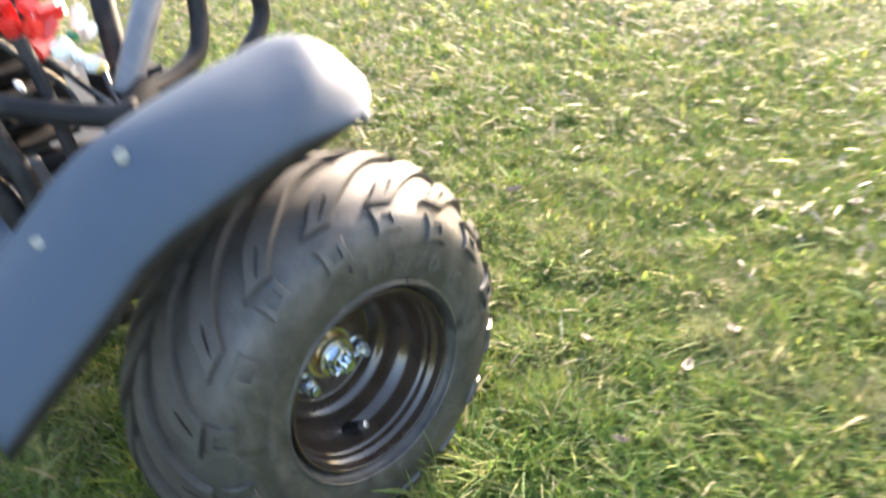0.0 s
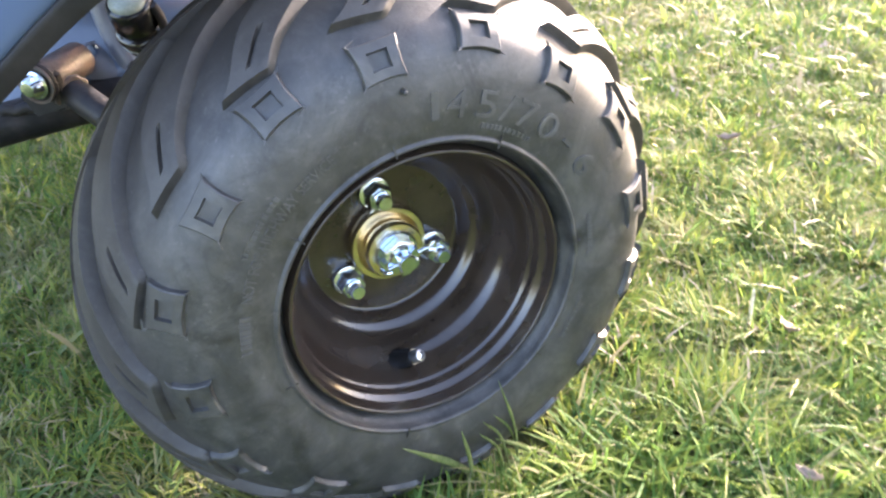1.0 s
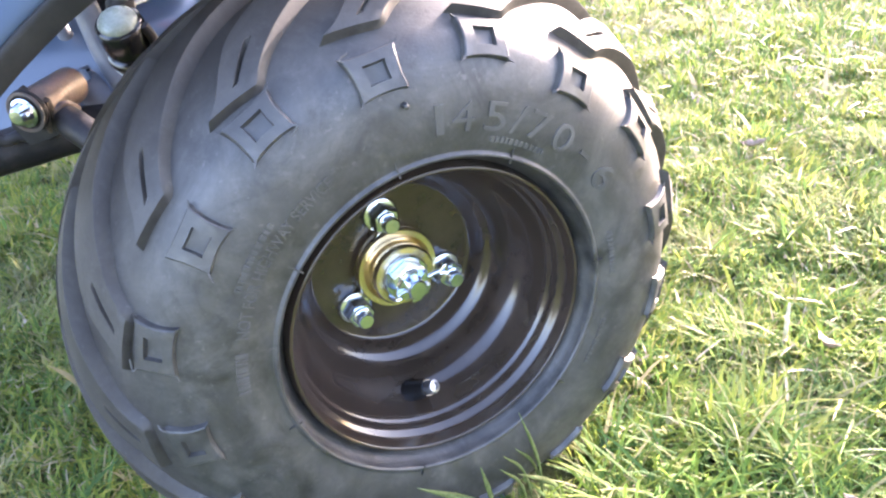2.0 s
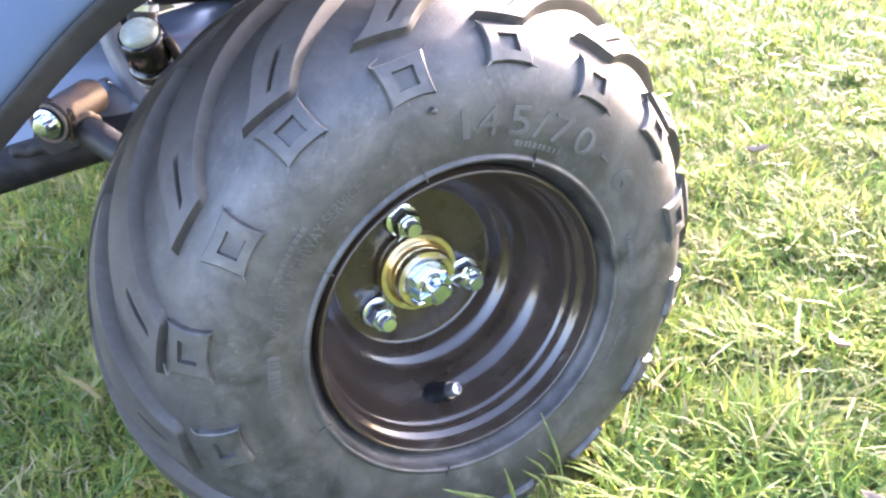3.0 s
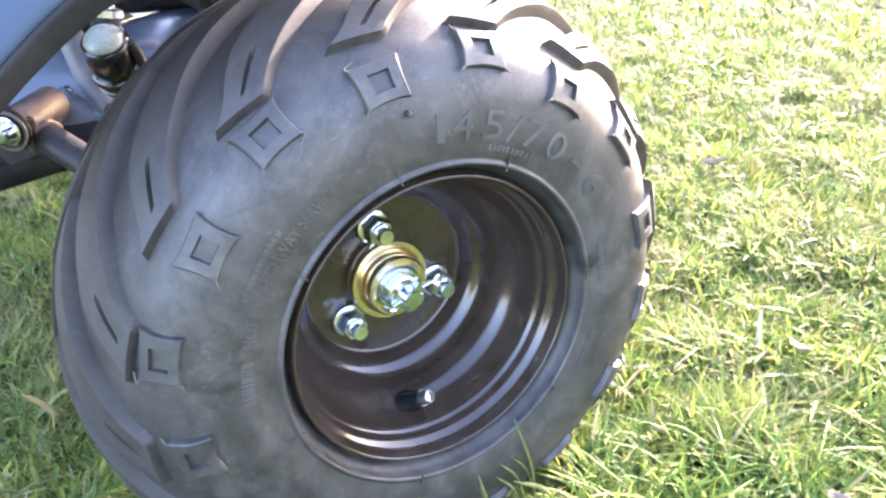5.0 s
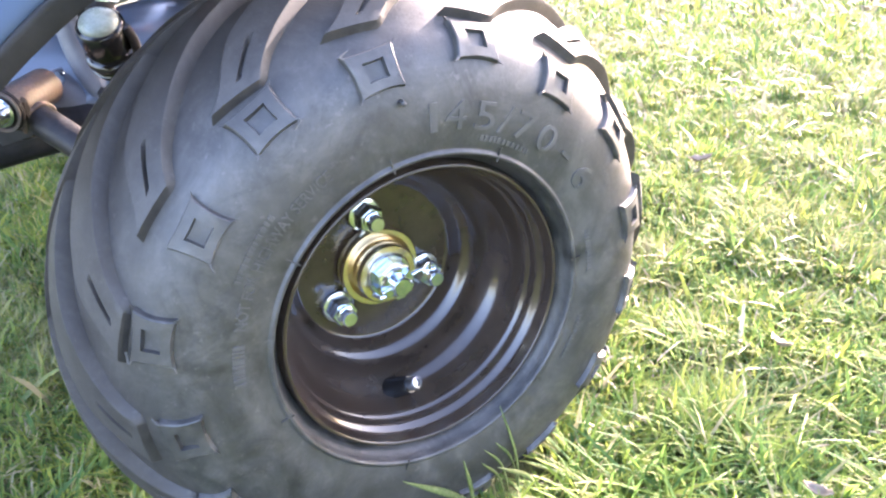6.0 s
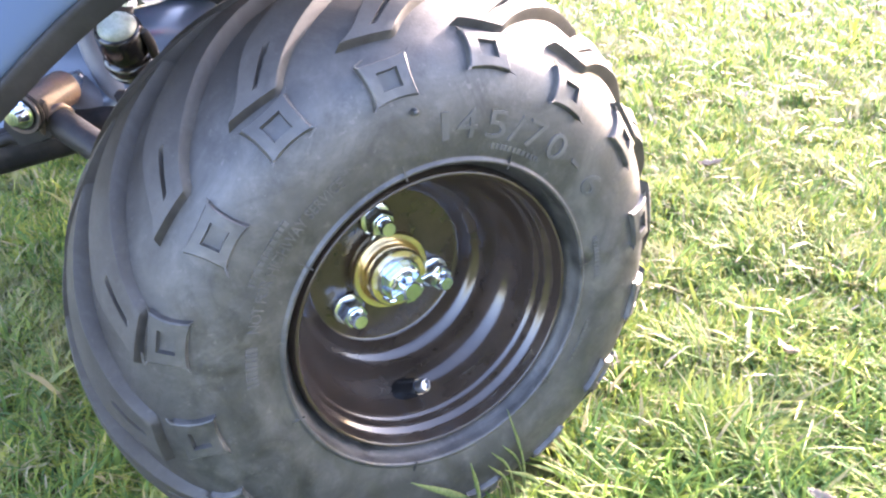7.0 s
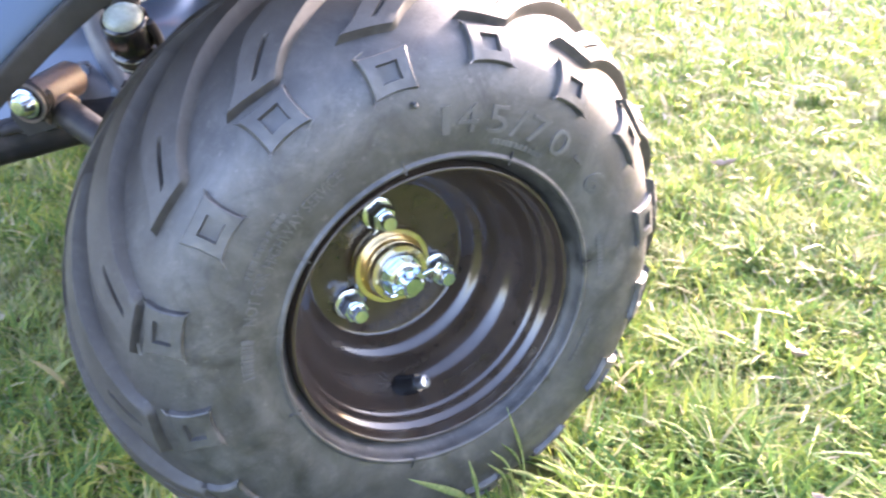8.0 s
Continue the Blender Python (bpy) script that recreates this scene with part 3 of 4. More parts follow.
outer_lug = part("tread_lug", tread_lug(1), RUBBER, tyre, "curved rubber tread lug with a slit", 42)
inner_lug = part("tread_lug", tread_lug(-1), RUBBER, tyre, "curved rubber tread lug with a slit", 42)
low_block = part("shoulder_block", diamond_lug(0.0683), RUBBER, tyre, "diamond-shaped rubber shoulder block with a square pit", 35)
high_block = part("shoulder_block", diamond_lug(0.0758), RUBBER, tyre, "diamond-shaped rubber shoulder block with a square pit", 35)
for k in range(16):
    for lug, offset in ((outer_lug, 137.2), (inner_lug, 137.2 + 11.25)):
        m = pose(0, 0, 0, 0, -(offset + 22.5 * k), 0)
        if k == 0:
            lug.matrix_basis = m
        else:
            again(lug, m)
    block = low_block if k % 2 == 0 else high_block
    m = pose(0, 0, 0, 0, -(119.8 + 22.5 * k), 0)
    if k < 2:
        block.matrix_basis = m
    else:
        again(block, m)


def sidewall_y(r):
    pts = sorted((p.x, p.y) for p in CARCASS)
    return float(np.interp(r, [p[0] for p in pts], [p[1] for p in pts]))


def wall_bar(phi0, phi1, r0, r1, proud=0.0007, bm=None):
    """A low raised bar on the sidewall between two angles and two radii."""
    bm = bm or bmesh.new()
    n = max(2, int(abs(phi1 - phi0) / 1.5) + 1)
    top, low = [], []
    for i in range(n):
        a = radians(phi0 + (phi1 - phi0) * i / (n - 1))
        top.append([bm.verts.new((r * math.cos(a), sidewall_y(r) - proud, r * math.sin(a))) for r in (r0, r1)])
        low.append([bm.verts.new((r * math.cos(a), sidewall_y(r) + 0.0006, r * math.sin(a))) for r in (r0, r1)])
    for i in range(n - 1):
        bm.faces.new((top[i][0], top[i][1], top[i + 1][1], top[i + 1][0]))
        for k in (0, 1):
            bm.faces.new((top[i][k], low[i][k], low[i + 1][k], top[i + 1][k]))
    for i in (0, n - 1):
        bm.faces.new((top[i][0], top[i][1], low[i][1], low[i][0]))
    return bm


def wall_text(name, words, phi0, phi1, r0, height, proud, label):
    """Raised lettering bent round the sidewall, read clockwise from phi0 to phi1."""
    font = bpy.data.curves.new(name, "FONT")
    font.body, font.size, font.extrude, font.offset = words, 1.0, 0.0, 0.0
    ob = new(name, font)
    mesh = bpy.data.meshes.new_from_object(ob.evaluated_get(bpy.context.evaluated_depsgraph_get()))
    bpy.data.objects.remove(ob)
    bm = bmesh.new()
    bm.from_mesh(mesh)
    bmesh.ops.remove_doubles(bm, verts=bm.verts, dist=1e-4)
    low, high = min(v.co.x for v in bm.verts), max(v.co.x for v in bm.verts)
    base, tall = min(v.co.y for v in bm.verts), max(v.co.y for v in bm.verts)
    side = bmesh.ops.extrude_face_region(bm, geom=list(bm.faces))
    lifted = {v for v in side["geom"] if isinstance(v, bmesh.types.BMVert)}
    for v in bm.verts:
        a = radians(phi0 + (phi1 - phi0) * (v.co.x - low) / (high - low))
        r = r0 + height * (v.co.y - base) / (tall - base)
        v.co = (r * math.cos(a), sidewall_y(r) + (-proud if v in lifted else 0.0005), r * math.sin(a))
    return part(name, bm, RUBBER_MARK, tyre, label, 30)


for mark, phi0, phi1 in (("1", 87.4, 85.2), ("4", 83.0, 76.9), ("5", 74.0, 67.9), ("/", 66.2, 62.2), ("7", 60.6, 54.6), ("0", 52.1, 45.9), ("6", 33.2, 27.0)):
    wall_text("size_lettering", mark, phi0, phi1, 0.0988, 0.0136, 0.0006, "raised rubber size figure")
part("size_lettering", wall_bar(41.8, 38.2, 0.1044, 0.1064, 0.0008), RUBBER_MARK, tyre, "raised rubber dash")
wall_text("warning_lettering", "NOT FOR HIGHWAY SERVICE", 162, 116.5, 0.1005, 0.0056, 0.0004, "small raised rubber warning words")
rng = random.Random(4)
for phi0, phi1, r0, r1 in ((150, 133, 0.1085, 0.1112), (71, 52, 0.0935, 0.0962), (12, -3, 0.0955, 0.0985), (-20, -36, 0.0955, 0.098), (-62, -48, 0.0955, 0.0985), (-96, -78, 0.1005, 0.108), (-140, -118, 0.101, 0.1075), (178, 166, 0.1005, 0.106)):
    bm = bmesh.new()
    at = phi0
    while at > phi1:
        wide = rng.uniform(0.5, 1.3)
        wall_bar(at, at - wide, r0, r1, 0.0005, bm)
        at -= wide + rng.uniform(0.4, 0.9)
    part("raised_marking", bm, RUBBER_MARK, tyre, "worn unreadable raised rubber marking")
part("moulding_nub", turned([(0, 0), (0.0016, 0.02), (0.0013, 0.8), (0, 1)], (-0.0083, 0.002, 0.1159), (-0.0083, -0.0035, 0.1159), 10), RUBBER, tyre)
for k, (cx, cy) in enumerate([(1, 1), (-1, -1), (1, -1), (-1, 1), (1, 1), (1, -1), (-1, -1), (1, 1), (-1, 1), (1, -1)]):
    phi, s0 = 119.8 + 22.5 * (k - 3), 0.0683 if k % 2 == 1 else 0.0758
    root = [on_tyre(phi + 4.6 * cx, s0 + 0.0086 * cy, 0.0028), on_tyre(phi + 5.2 * cx, s0 + 0.0098 * cy, 0.0036), on_tyre(phi + 4.6 * cx + 1.4 * cy, s0 + 0.0115 * cy, 0.0030)]
    part("rubber_whisker", tube(root, 0.00042, 6, 3), RUBBER_MARK, tyre, "thin pale rubber moulding whisker")
for phi in (140.7, 62, 3.1, -46, -107, 196, 100):
    part("bead_flash", wall_bar(phi - 0.22, phi + 0.22, 0.0850, 0.0922, 0.0004), RUBBER, tyre, "thin rubber moulding flash")


# ---- rim and hub ----
def rounded_line(corners):
    """A line of straight runs whose corners are eased by the length that each one gives."""
    p = [Vector((a, b, 0)) for a, b, _ in corners]
    out = [p[0]]
    for i in range(1, len(p) - 1):
        ease = corners[i][2]
        a = p[i] + (p[i - 1] - p[i]).normalized() * min(ease, (p[i - 1] - p[i]).length * 0.48)
        b = p[i] + (p[i + 1] - p[i]).normalized() * min(ease, (p[i + 1] - p[i]).length * 0.48)
        for k in range(6):
            u = k / 5
            out.append(a * (1 - u) ** 2 + p[i] * 2 * u * (1 - u) + b * u * u)
    return out + [p[-1]]


def build_rim():
    corners = [(0.0826, 0.0190, 0.001), (0.0808, 0.0120, 0.002), (0.0795, 0.0070, 0.0012), (0.0776, 0.0070, 0.0012), (0.0771, 0.0150, 0.0016), (0.0738, 0.0186, 0.0014),
               (0.0735, 0.0232, 0.0014), (0.0712, 0.0256, 0.0040), (0.0694, 0.0382, 0.0060), (0.0610, 0.0492, 0.0062), (0.0588, 0.0612, 0.0050), (0.0532, 0.0652, 0.0022),
               (0.0505, 0.0700, 0.0016), (0.0485, 0.0742, 0.0022), (0.0, 0.0742, 0)]
    front = rounded_line(corners)
    behind = [(0.0, 0.0775), (0.050, 0.0775), (0.0575, 0.0740), (0.0640, 0.0770), (0.072, 0.0950), (0.078, 0.1150), (0.079, 0.1380), (0.084, 0.1420), (0.0860, 0.1400)]
    return lathe([(p.x, p.y) for p in front] + behind, 144)


rim = part("rim", build_rim(), GLOSS_BLACK, quad, "deep glossy black pressed-steel rim", 50, CENTRE)

DISC_Y = 0.0742
HUB_IN = pose(0, 0.0070, 0)


def lug_nut():
    bm = lathe([(0, 0), (0.0086, 0), (0.0088, -0.0015), (0.0082, -0.0030), (0.0070, -0.0035), (0, -0.0035)], 28)
    hexagon(0.0072, 0.0080, (0, -0.003, 0), (0, -1, 0), 0.2, bm)
    top = lathe([(0.0050, -0.0105), (0.0046, -0.0125), (0.0040, -0.0128), (0.0040, -0.0165), (0.0034, -0.0172), (0, -0.0172)], 20)
    mesh = bpy.data.meshes.new("stud")
    top.to_mesh(mesh)
    top.free()
    bm.from_mesh(mesh)
    return bm


nut = part("lug_nut", lug_nut(), ZINC, rim, "bright zinc flanged lug nut on its stud", 30)
for k, phi in enumerate((95.8, -24.2, -144.2)):
    m = pose(0.0326 * math.cos(radians(phi)), DISC_Y, 0.0326 * math.sin(radians(phi)), 0, 17 * k, 0) @ Matrix.Scale(1.15, 4)
    if k:
        again(nut, m)
    else:
        nut.matrix_basis = m

part("hub_flange", lathe([(0, 0.0675), (0.0225, 0.0675), (0.0238, 0.0655), (0.0238, 0.0600), (0.0230, 0.0588), (0.0200, 0.0588), (0.0188, 0.0600), (0.0170, 0.0610), (0.0165, 0.0600)], 64), GOLD_ZINC, rim, "yellow zinc-plated hub flange", at=HUB_IN)
part("hub_washer", lathe([(0.0150, 0.0615), (0.0168, 0.0600), (0.0178, 0.0540), (0.0178, 0.0505), (0.0168, 0.0492), (0.0135, 0.0490), (0.0125, 0.0500), (0.0120, 0.0500)], 64), GOLD_ZINC, rim, "stepped yellow zinc hub washer", at=HUB_IN)
part("axle_washer", lathe([(0.0128, 0.0500), (0.0128, 0.0474), (0.0122, 0.0468), (0.0, 0.0468)], 40), ZINC, rim, "thin bright zinc washer", at=HUB_IN)


def castle_nut():
    bm = hexagon(0.0108, 0.0075, (0, 0.0470, 0), (0, -1, 0), 0.1)
    for k in range(6):
        a0 = math.pi / 3 * k + 0.22
        ring = []
        for r in (0.0058, 0.0092):
            for a in (a0, a0 + math.pi / 3 - 0.44):
                ring.append((r * math.cos(a), r * math.sin(a)))
        low, top = [bm.verts.new((x, 0.0398, z)) for x, z in ring], [bm.verts.new((x, 0.0352, z)) for x, z in ring]
        for a, b, c, d in ((0, 1, 3, 2),):
            bm.faces.new((top[a], top[b], top[c], top[d]))
        for a, b in ((0, 1), (1, 3), (3, 2), (2, 0)):
            bm.faces.new((low[a], low[b], top[b], top[a]))
    return bm


part("castle_nut", castle_nut(), ZINC, rim, "bright zinc castle nut", 30, HUB_IN)
part("axle_end", lathe([(0.0056, 0.0440), (0.0056, 0.0318), (0.0048, 0.0308), (0, 0.0308)], 32), ZINC, rim, "blunt threaded axle end", at=HUB_IN)
pin = tube([(-0.010, 0.0372, -0.003), (0.0, 0.0370, 0.0), (0.0115, 0.0366, 0.0035), (0.0150, 0.0360, 0.0040)], 0.0014, 10)
tube([(-0.008, 0.0372, -0.0055), (-0.011, 0.0392, -0.0062), (-0.0125, 0.0440, -0.006)], 0.0011, 8, bm=pin)
tube([(0.0150, 0.0360, 0.0040), (0.0185, 0.0360, 0.0068), (0.0190, 0.0360, 0.0025), (0.0150, 0.0360, 0.0028)], 0.0012, 8, bm=pin)
part("cotter_pin", pin, ZINC, rim, "bent steel cotter pin", at=HUB_IN)

stem_foot, stem_top = Vector((-0.0112, 0.0420, -0.0655)), Vector((-0.0029, 0.0265, -0.0555))
part("valve_stem", turned([(0, -0.10), (0.0068, -0.10), (0.0070, 0.04), (0.0060, 0.12), (0.0056, 0.50), (0.0052, 0.62), (0.0048, 0.70), (0.0, 0.70)], stem_foot, stem_top, 24), BLACK_RUBBER, rim, "black rubber tyre valve")
part("valve_cap", turned([(0, 0.60), (0.0038, 0.60), (0.0039, 0.94), (0.0034, 0.99), (0.0022, 1.0), (0.0018, 0.93), (0, 0.93)], stem_foot, stem_top, 20), DULL_METAL, rim, "bare metal valve tip")

# ---- fender ----
ARCH = [(0.0938, 0.3746), (0.0498, 0.3773), (0.0014, 0.3712), (-0.0524, 0.364), (-0.1057, 0.3508), (-0.1404, 0.3303), (-0.1721, 0.3069), (-0.2098, 0.2803), (-0.2545, 0.2477)]
INWARD = [(-0.26, 0.016), (-0.172, 0.0065), (-0.14, 0.0045), (-0.10, -0.008), (-0.06, -0.008), (0.1, -0.004)]
ARCH_LINE = [(p.x, p.y) for p in spline([(a, b, 0) for a, b in ARCH], 5)]
TRIM_SECTION = [(0.0460, 0.0030, 0), (0.0365, -0.0006, 0), (0.0340, -0.0004, 0), (0.0324, 0.0030, 0), (0.0310, 0.0075, 0), (0.0299, 0.0105, 0)]
SHELL_SECTION = spline([(0.0330, 0.0090, 0), (0.0292, 0.0102, 0), (0.0296, 0.0160, 0), (0.0370, 0.0262, 0), (0.052, 0.0380, 0),
                        (0.078, 0.0488, 0), (0.100, 0.0514, 0), (0.122, 0.0475, 0), (0.140, 0.0350, 0), (0.149, 0.0200, 0), (0.1515, 0.0050, 0)], 3)
TIP_Y, TIP_X = [0.028, 0.034, 0.045, 0.060, 0.083, 0.11, 0.13, 0.152], [0.040, 0.050, 0.064, 0.072, 0.067, 0.056, 0.046, 0.032]
FALL_Y, FALL, FALL_FROM = [0.03, 0.05, 0.09, 0.15], [0.95, 0.80, 0.30, 0.30], [0.20, 0.16, 0.08, 0.08]


def build_fender(section, start=0.0):
    bm = bmesh.new()
    xs, zs = [a for a, _ in reversed(ARCH_LINE)], [b for _, b in reversed(ARCH_LINE)]
    shares = [0, 0, 0.004, 0.012, 0.025, 0.045, 0.075] + [0.11 + 0.89 * i / 24 for i in range(25)]
    rows = []
    for i, u in enumerate(shares):
        if u < start:
            continue
        row = []
        for p in section:
            tip = np.interp(p.x, TIP_Y, TIP_X)
            x = tip + (-0.247 - tip) * u
            drop = np.interp(p.x, FALL_Y, FALL) * max(0.0, 1 - u / np.interp(p.x, FALL_Y, FALL_FROM)) ** 1.1
            if i == 0:
                x -= 0.003
            z = np.interp(x, xs, zs) + p.y * (1 - drop) - (0.006 if i == 0 else 0) * max(0, min(1, (p.y - 0.02) / 0.02))
            row.append(bm.verts.new((x, p.x + np.interp(x, [k for k, _ in INWARD], [k for _, k in INWARD]), z)))
        rows.append(row)
    for a, b in zip(rows, rows[1:]):
        for j in range(len(section) - 1):
            bm.faces.new((a[j], a[j + 1], b[j + 1], b[j]))
    return bm


fender = part("fender", build_fender(SHELL_SECTION), PLASTIC, quad, "blue-grey moulded plastic fender over the wheel", 60)
trim = part("edge_trim", build_fender([Vector(p) for p in TRIM_SECTION], 0.04), TRIM_BLACK, fender, "dull black edge trim")
thick = trim.modifiers.new("thickness", "SOLIDIFY")
thick.thickness, thick.offset = 0.003, -1
thick = fender.modifiers.new("thickness", "SOLIDIFY")
thick.thickness, thick.offset = 0.003, -1


def sticker(centre, size, tilt):
    bm = bmesh.new()
    c = Vector(centre)
    n = Vector((-0.35, -0.35, 0.87)).normalized()
    a = n.cross(Vector((0, 1, 0))).normalized()
    b = n.cross(a)
    ring = [(0.9, 0.7), (0.3, 1.0), (-0.6, 0.85), (-1.0, 0.1), (-0.75, -0.8), (0.1, -0.95), (0.6, -0.5), (1.0, -0.1)]
    q = Matrix.Rotation(tilt, 2)
    pts = [q @ Vector(p) for p in ring]
    top = [bm.verts.new(c + n * 0.0020 + size * (a * p.x + b * p.y)) for p in pts]
    low = [bm.verts.new(c - n * 0.0012 + size * (a * p.x + b * p.y)) for p in pts]
    bm.faces.new(top)
    for i in range(len(top)):
        j = (i + 1) % len(top)
        bm.faces.new((top[i], low[i], low[j], top[j]))
    return bm


# ---- suspension and frame behind the wheel ----
def steel(name, points, radius, label="", material=None, n=20):
    return part(name, tube(points, radius, n), material or BLACK_STEEL, quad, label)


PIVOT_A, PIVOT_B = Vector((-0.1575, 0.224, 0.2580)), Vector((-0.1305, 0.256, 0.2592))
housing = part("pivot_housing", turned([(0, 0.0), (0.0112, 0.0), (0.0116, 0.03), (0.0116, 0.97), (0.0112, 1.0), (0, 1.0)], PIVOT_A, PIVOT_B), RUSTY_STEEL, quad, "rust-stained steel pivot tube")
way = (PIVOT_A - PIVOT_B).normalized()
part("pivot_washer", turned([(0, 0), (0.0128, 0), (0.0133, 0.3), (0.0130, 1), (0, 1)], PIVOT_A + way * 0.0001, PIVOT_A + way * 0.003), BLACK_STEEL, housing, "black steel washer")
part("bush_ring", turned([(0.0108, 0), (0.0124, 0.1), (0.0125, 0.9), (0.0108, 1)], PIVOT_A + way * 0.0030, PIVOT_A + way * 0.0048), RUSTY_STEEL, housing, "rust-brown bush ring")
part("pivot_bolt", hexagon(0.0070, 0.0066, PIVOT_A + way * 0.0045, way, 0.3, turned([(0.0088, 0), (0.0090, 0.12), (0.0074, 0.22), (0.0056, 0.75), (0.0044, 0.92), (0.0, 1.0)], PIVOT_A + way * 0.0045, PIVOT_A + way * 0.0135, 24)), ZINC, housing, "bright zinc domed hexagon bolt head", 30)
part("pivot_nut", hexagon(0.0070, 0.0120, PIVOT_B - way * 0.0005, -way, 0.2), ZINC, housing, "bright zinc nut on the far end", 30)
part("bolt_end", turned([(0, 0), (0.0040, 0), (0.0040, 0.85), (0.0030, 1), (0, 1)], PIVOT_B - way * 0.011, PIVOT_B - way * 0.0185, 16), ZINC, housing, "bare threaded bolt end")
stub = steel("knuckle_stub", [(-0.1465, 0.237, 0.2515), (-0.1275, 0.205, 0.2360), (-0.112, 0.178, 0.2225)], 0.0096, "dull dark steel tube welded to the pivot", DARK_STEEL)
d = Vector((0.0183, -0.032, -0.0160)).normalized()
u, v = d.cross(Vector((0, 0, 1))).normalized(), d.cross(d.cross(Vector((0, 0, 1))).normalized())
ring = [Vector((-0.1415, 0.2285, 0.2470)) + (0.0100 + 0.0006 * math.sin(k * 2.3)) * (math.cos(2 * math.pi * k / 16) * u + math.sin(2 * math.pi * k / 16) * v) for k in range(17)]
part("weld", tube(ring, 0.0020, 8, 3, cap=False), RUSTY_STEEL, stub, "lumpy weld bead", 80)
arm = steel("lower_arm", [(-0.34, 0.268, 0.214), (-0.235, 0.264, 0.2215), (-0.1839, 0.262, 0.2250), (-0.1343, 0.258, 0.2290), (-0.07, 0.252, 0.2335)], 0.0140, "thick black steel suspension arm")
part("pivot_bracket", slab([(-0.164, 0.233, 0.266), (-0.158, 0.226, 0.272), (-0.146, 0.218, 0.262), (-0.146, 0.224, 0.240), (-0.164, 0.240, 0.233), (-0.170, 0.242, 0.247)], 0.004), TRIM_BLACK, arm, "welded black steel bracket")
part("weld", tube([(-0.186 + 0.0042 * k, 0.2490 - 0.0012 * k, 0.2375 + 0.0010 * math.sin(k * 2.1)) for k in range(12)], 0.0036, 10, 3), BLACK_STEEL, arm, "lumpy black weld bead", 80)
steel("upright_bar", [(-0.1130, 0.276, 0.335), (-0.1085, 0.272, 0.3000), (-0.1055, 0.265, 0.272), (-0.0985, 0.256, 0.2440)], 0.0082, "grey upright steel bar", GREY_STEEL)
steel("thin_bar", [(-0.1340, 0.300, 0.312), (-0.1253, 0.300, 0.283), (-0.1172, 0.300, 0.2554), (-0.1130, 0.300, 0.238)], 0.0050, "thin grey steel bar", GREY_STEEL)
lug = steel("cross_lug", [(-0.1270, 0.276, 0.2530), (-0.1140, 0.267, 0.2410), (-0.0920, 0.256, 0.2220)], 0.0150, "stubby grey steel cross tube", GREY_STEEL)
part("lug_bolt", hexagon(0.0050, 0.0045, (-0.0985, 0.2480, 0.2480), (-0.2, -1, 0.5), 0.2), DARK_STEEL, lug, "dark bolt head", 30)

JOINT_TOP, JOINT_LOW = Vector((-0.0968, 0.2050, 0.3012)), Vector((-0.0905, 0.2230, 0.2735))
joint = part("ball_joint", turned([(0, 0.0), (0.0105, 0.0), (0.0128, 0.025), (0.0138, 0.07), (0.0143, 0.20), (0.0144, 0.52), (0.0138, 0.60), (0.0120, 0.64), (0.0122, 0.68), (0.0150, 0.72), (0.0158, 0.80), (0.0152, 0.86),
              (0.0130, 0.89), (0.0132, 0.93), (0.0148, 0.97), (0.0140, 1.06), (0.010, 1.10), (0, 1.10)], JOINT_TOP, JOINT_LOW, 44), BLACK_RUBBER, quad, "glossy black ball-joint boot", 50)
up = (JOINT_TOP - JOINT_LOW).normalized()
part("joint_washer", turned([(0, 0), (0.0112, 0), (0.0116, 0.2), (0.0110, 0.42), (0.0092, 0.68), (0.0062, 0.86), (0.0030, 0.97), (0, 1)], JOINT_TOP - up * 0.002, JOINT_TOP + up * 0.0050), PALE_CAP, joint, "pale domed cap")
Z_UP = Vector((0.25, 0.0, 0.968))
STUD = Vector((-0.0900, 0.2240, 0.3095))
part("joint_stud", turned([(0, 0), (0.0072, 0), (0.0078, 0.5), (0.0084, 0.9), (0.0080, 1), (0, 1)], STUD - 0.030 * Z_UP, STUD), DARK_STEEL, joint, "dark steel stud behind the boot")
part("joint_nut", hexagon(0.0100, 0.0060, STUD, Z_UP, 0.2), ZINC, joint, "bright zinc lock nut", 30)
part("joint_bolt", turned([(0, 0), (0.0052, 0), (0.0052, 0.9), (0.0040, 1), (0, 1)], STUD + 0.0055 * Z_UP, STUD + 0.022 * Z_UP), ZINC, joint, "bare threaded bolt end")
part("joint_clip", tube([(-0.0835, 0.200, 0.2970), (-0.0805, 0.202, 0.2890), (-0.0790, 0.206, 0.2800)], 0.0030, 10), DARK_STEEL, joint, "dark metal clip")
part("joint_bracket", slab([(-0.112, 0.286, 0.302), (-0.090, 0.286, 0.302), (-0.092, 0.286, 0.286), (-0.110, 0.286, 0.284)], 0.006), BLACK_STEEL, quad, "black steel bracket behind the joint")
part("bracket_bolt", hexagon(0.0036, 0.0060, (-0.1008, 0.2825, 0.2930), (-0.3, -1, 0.3), 0.2), ZINC, quad, "small bright zinc bolt", 30)


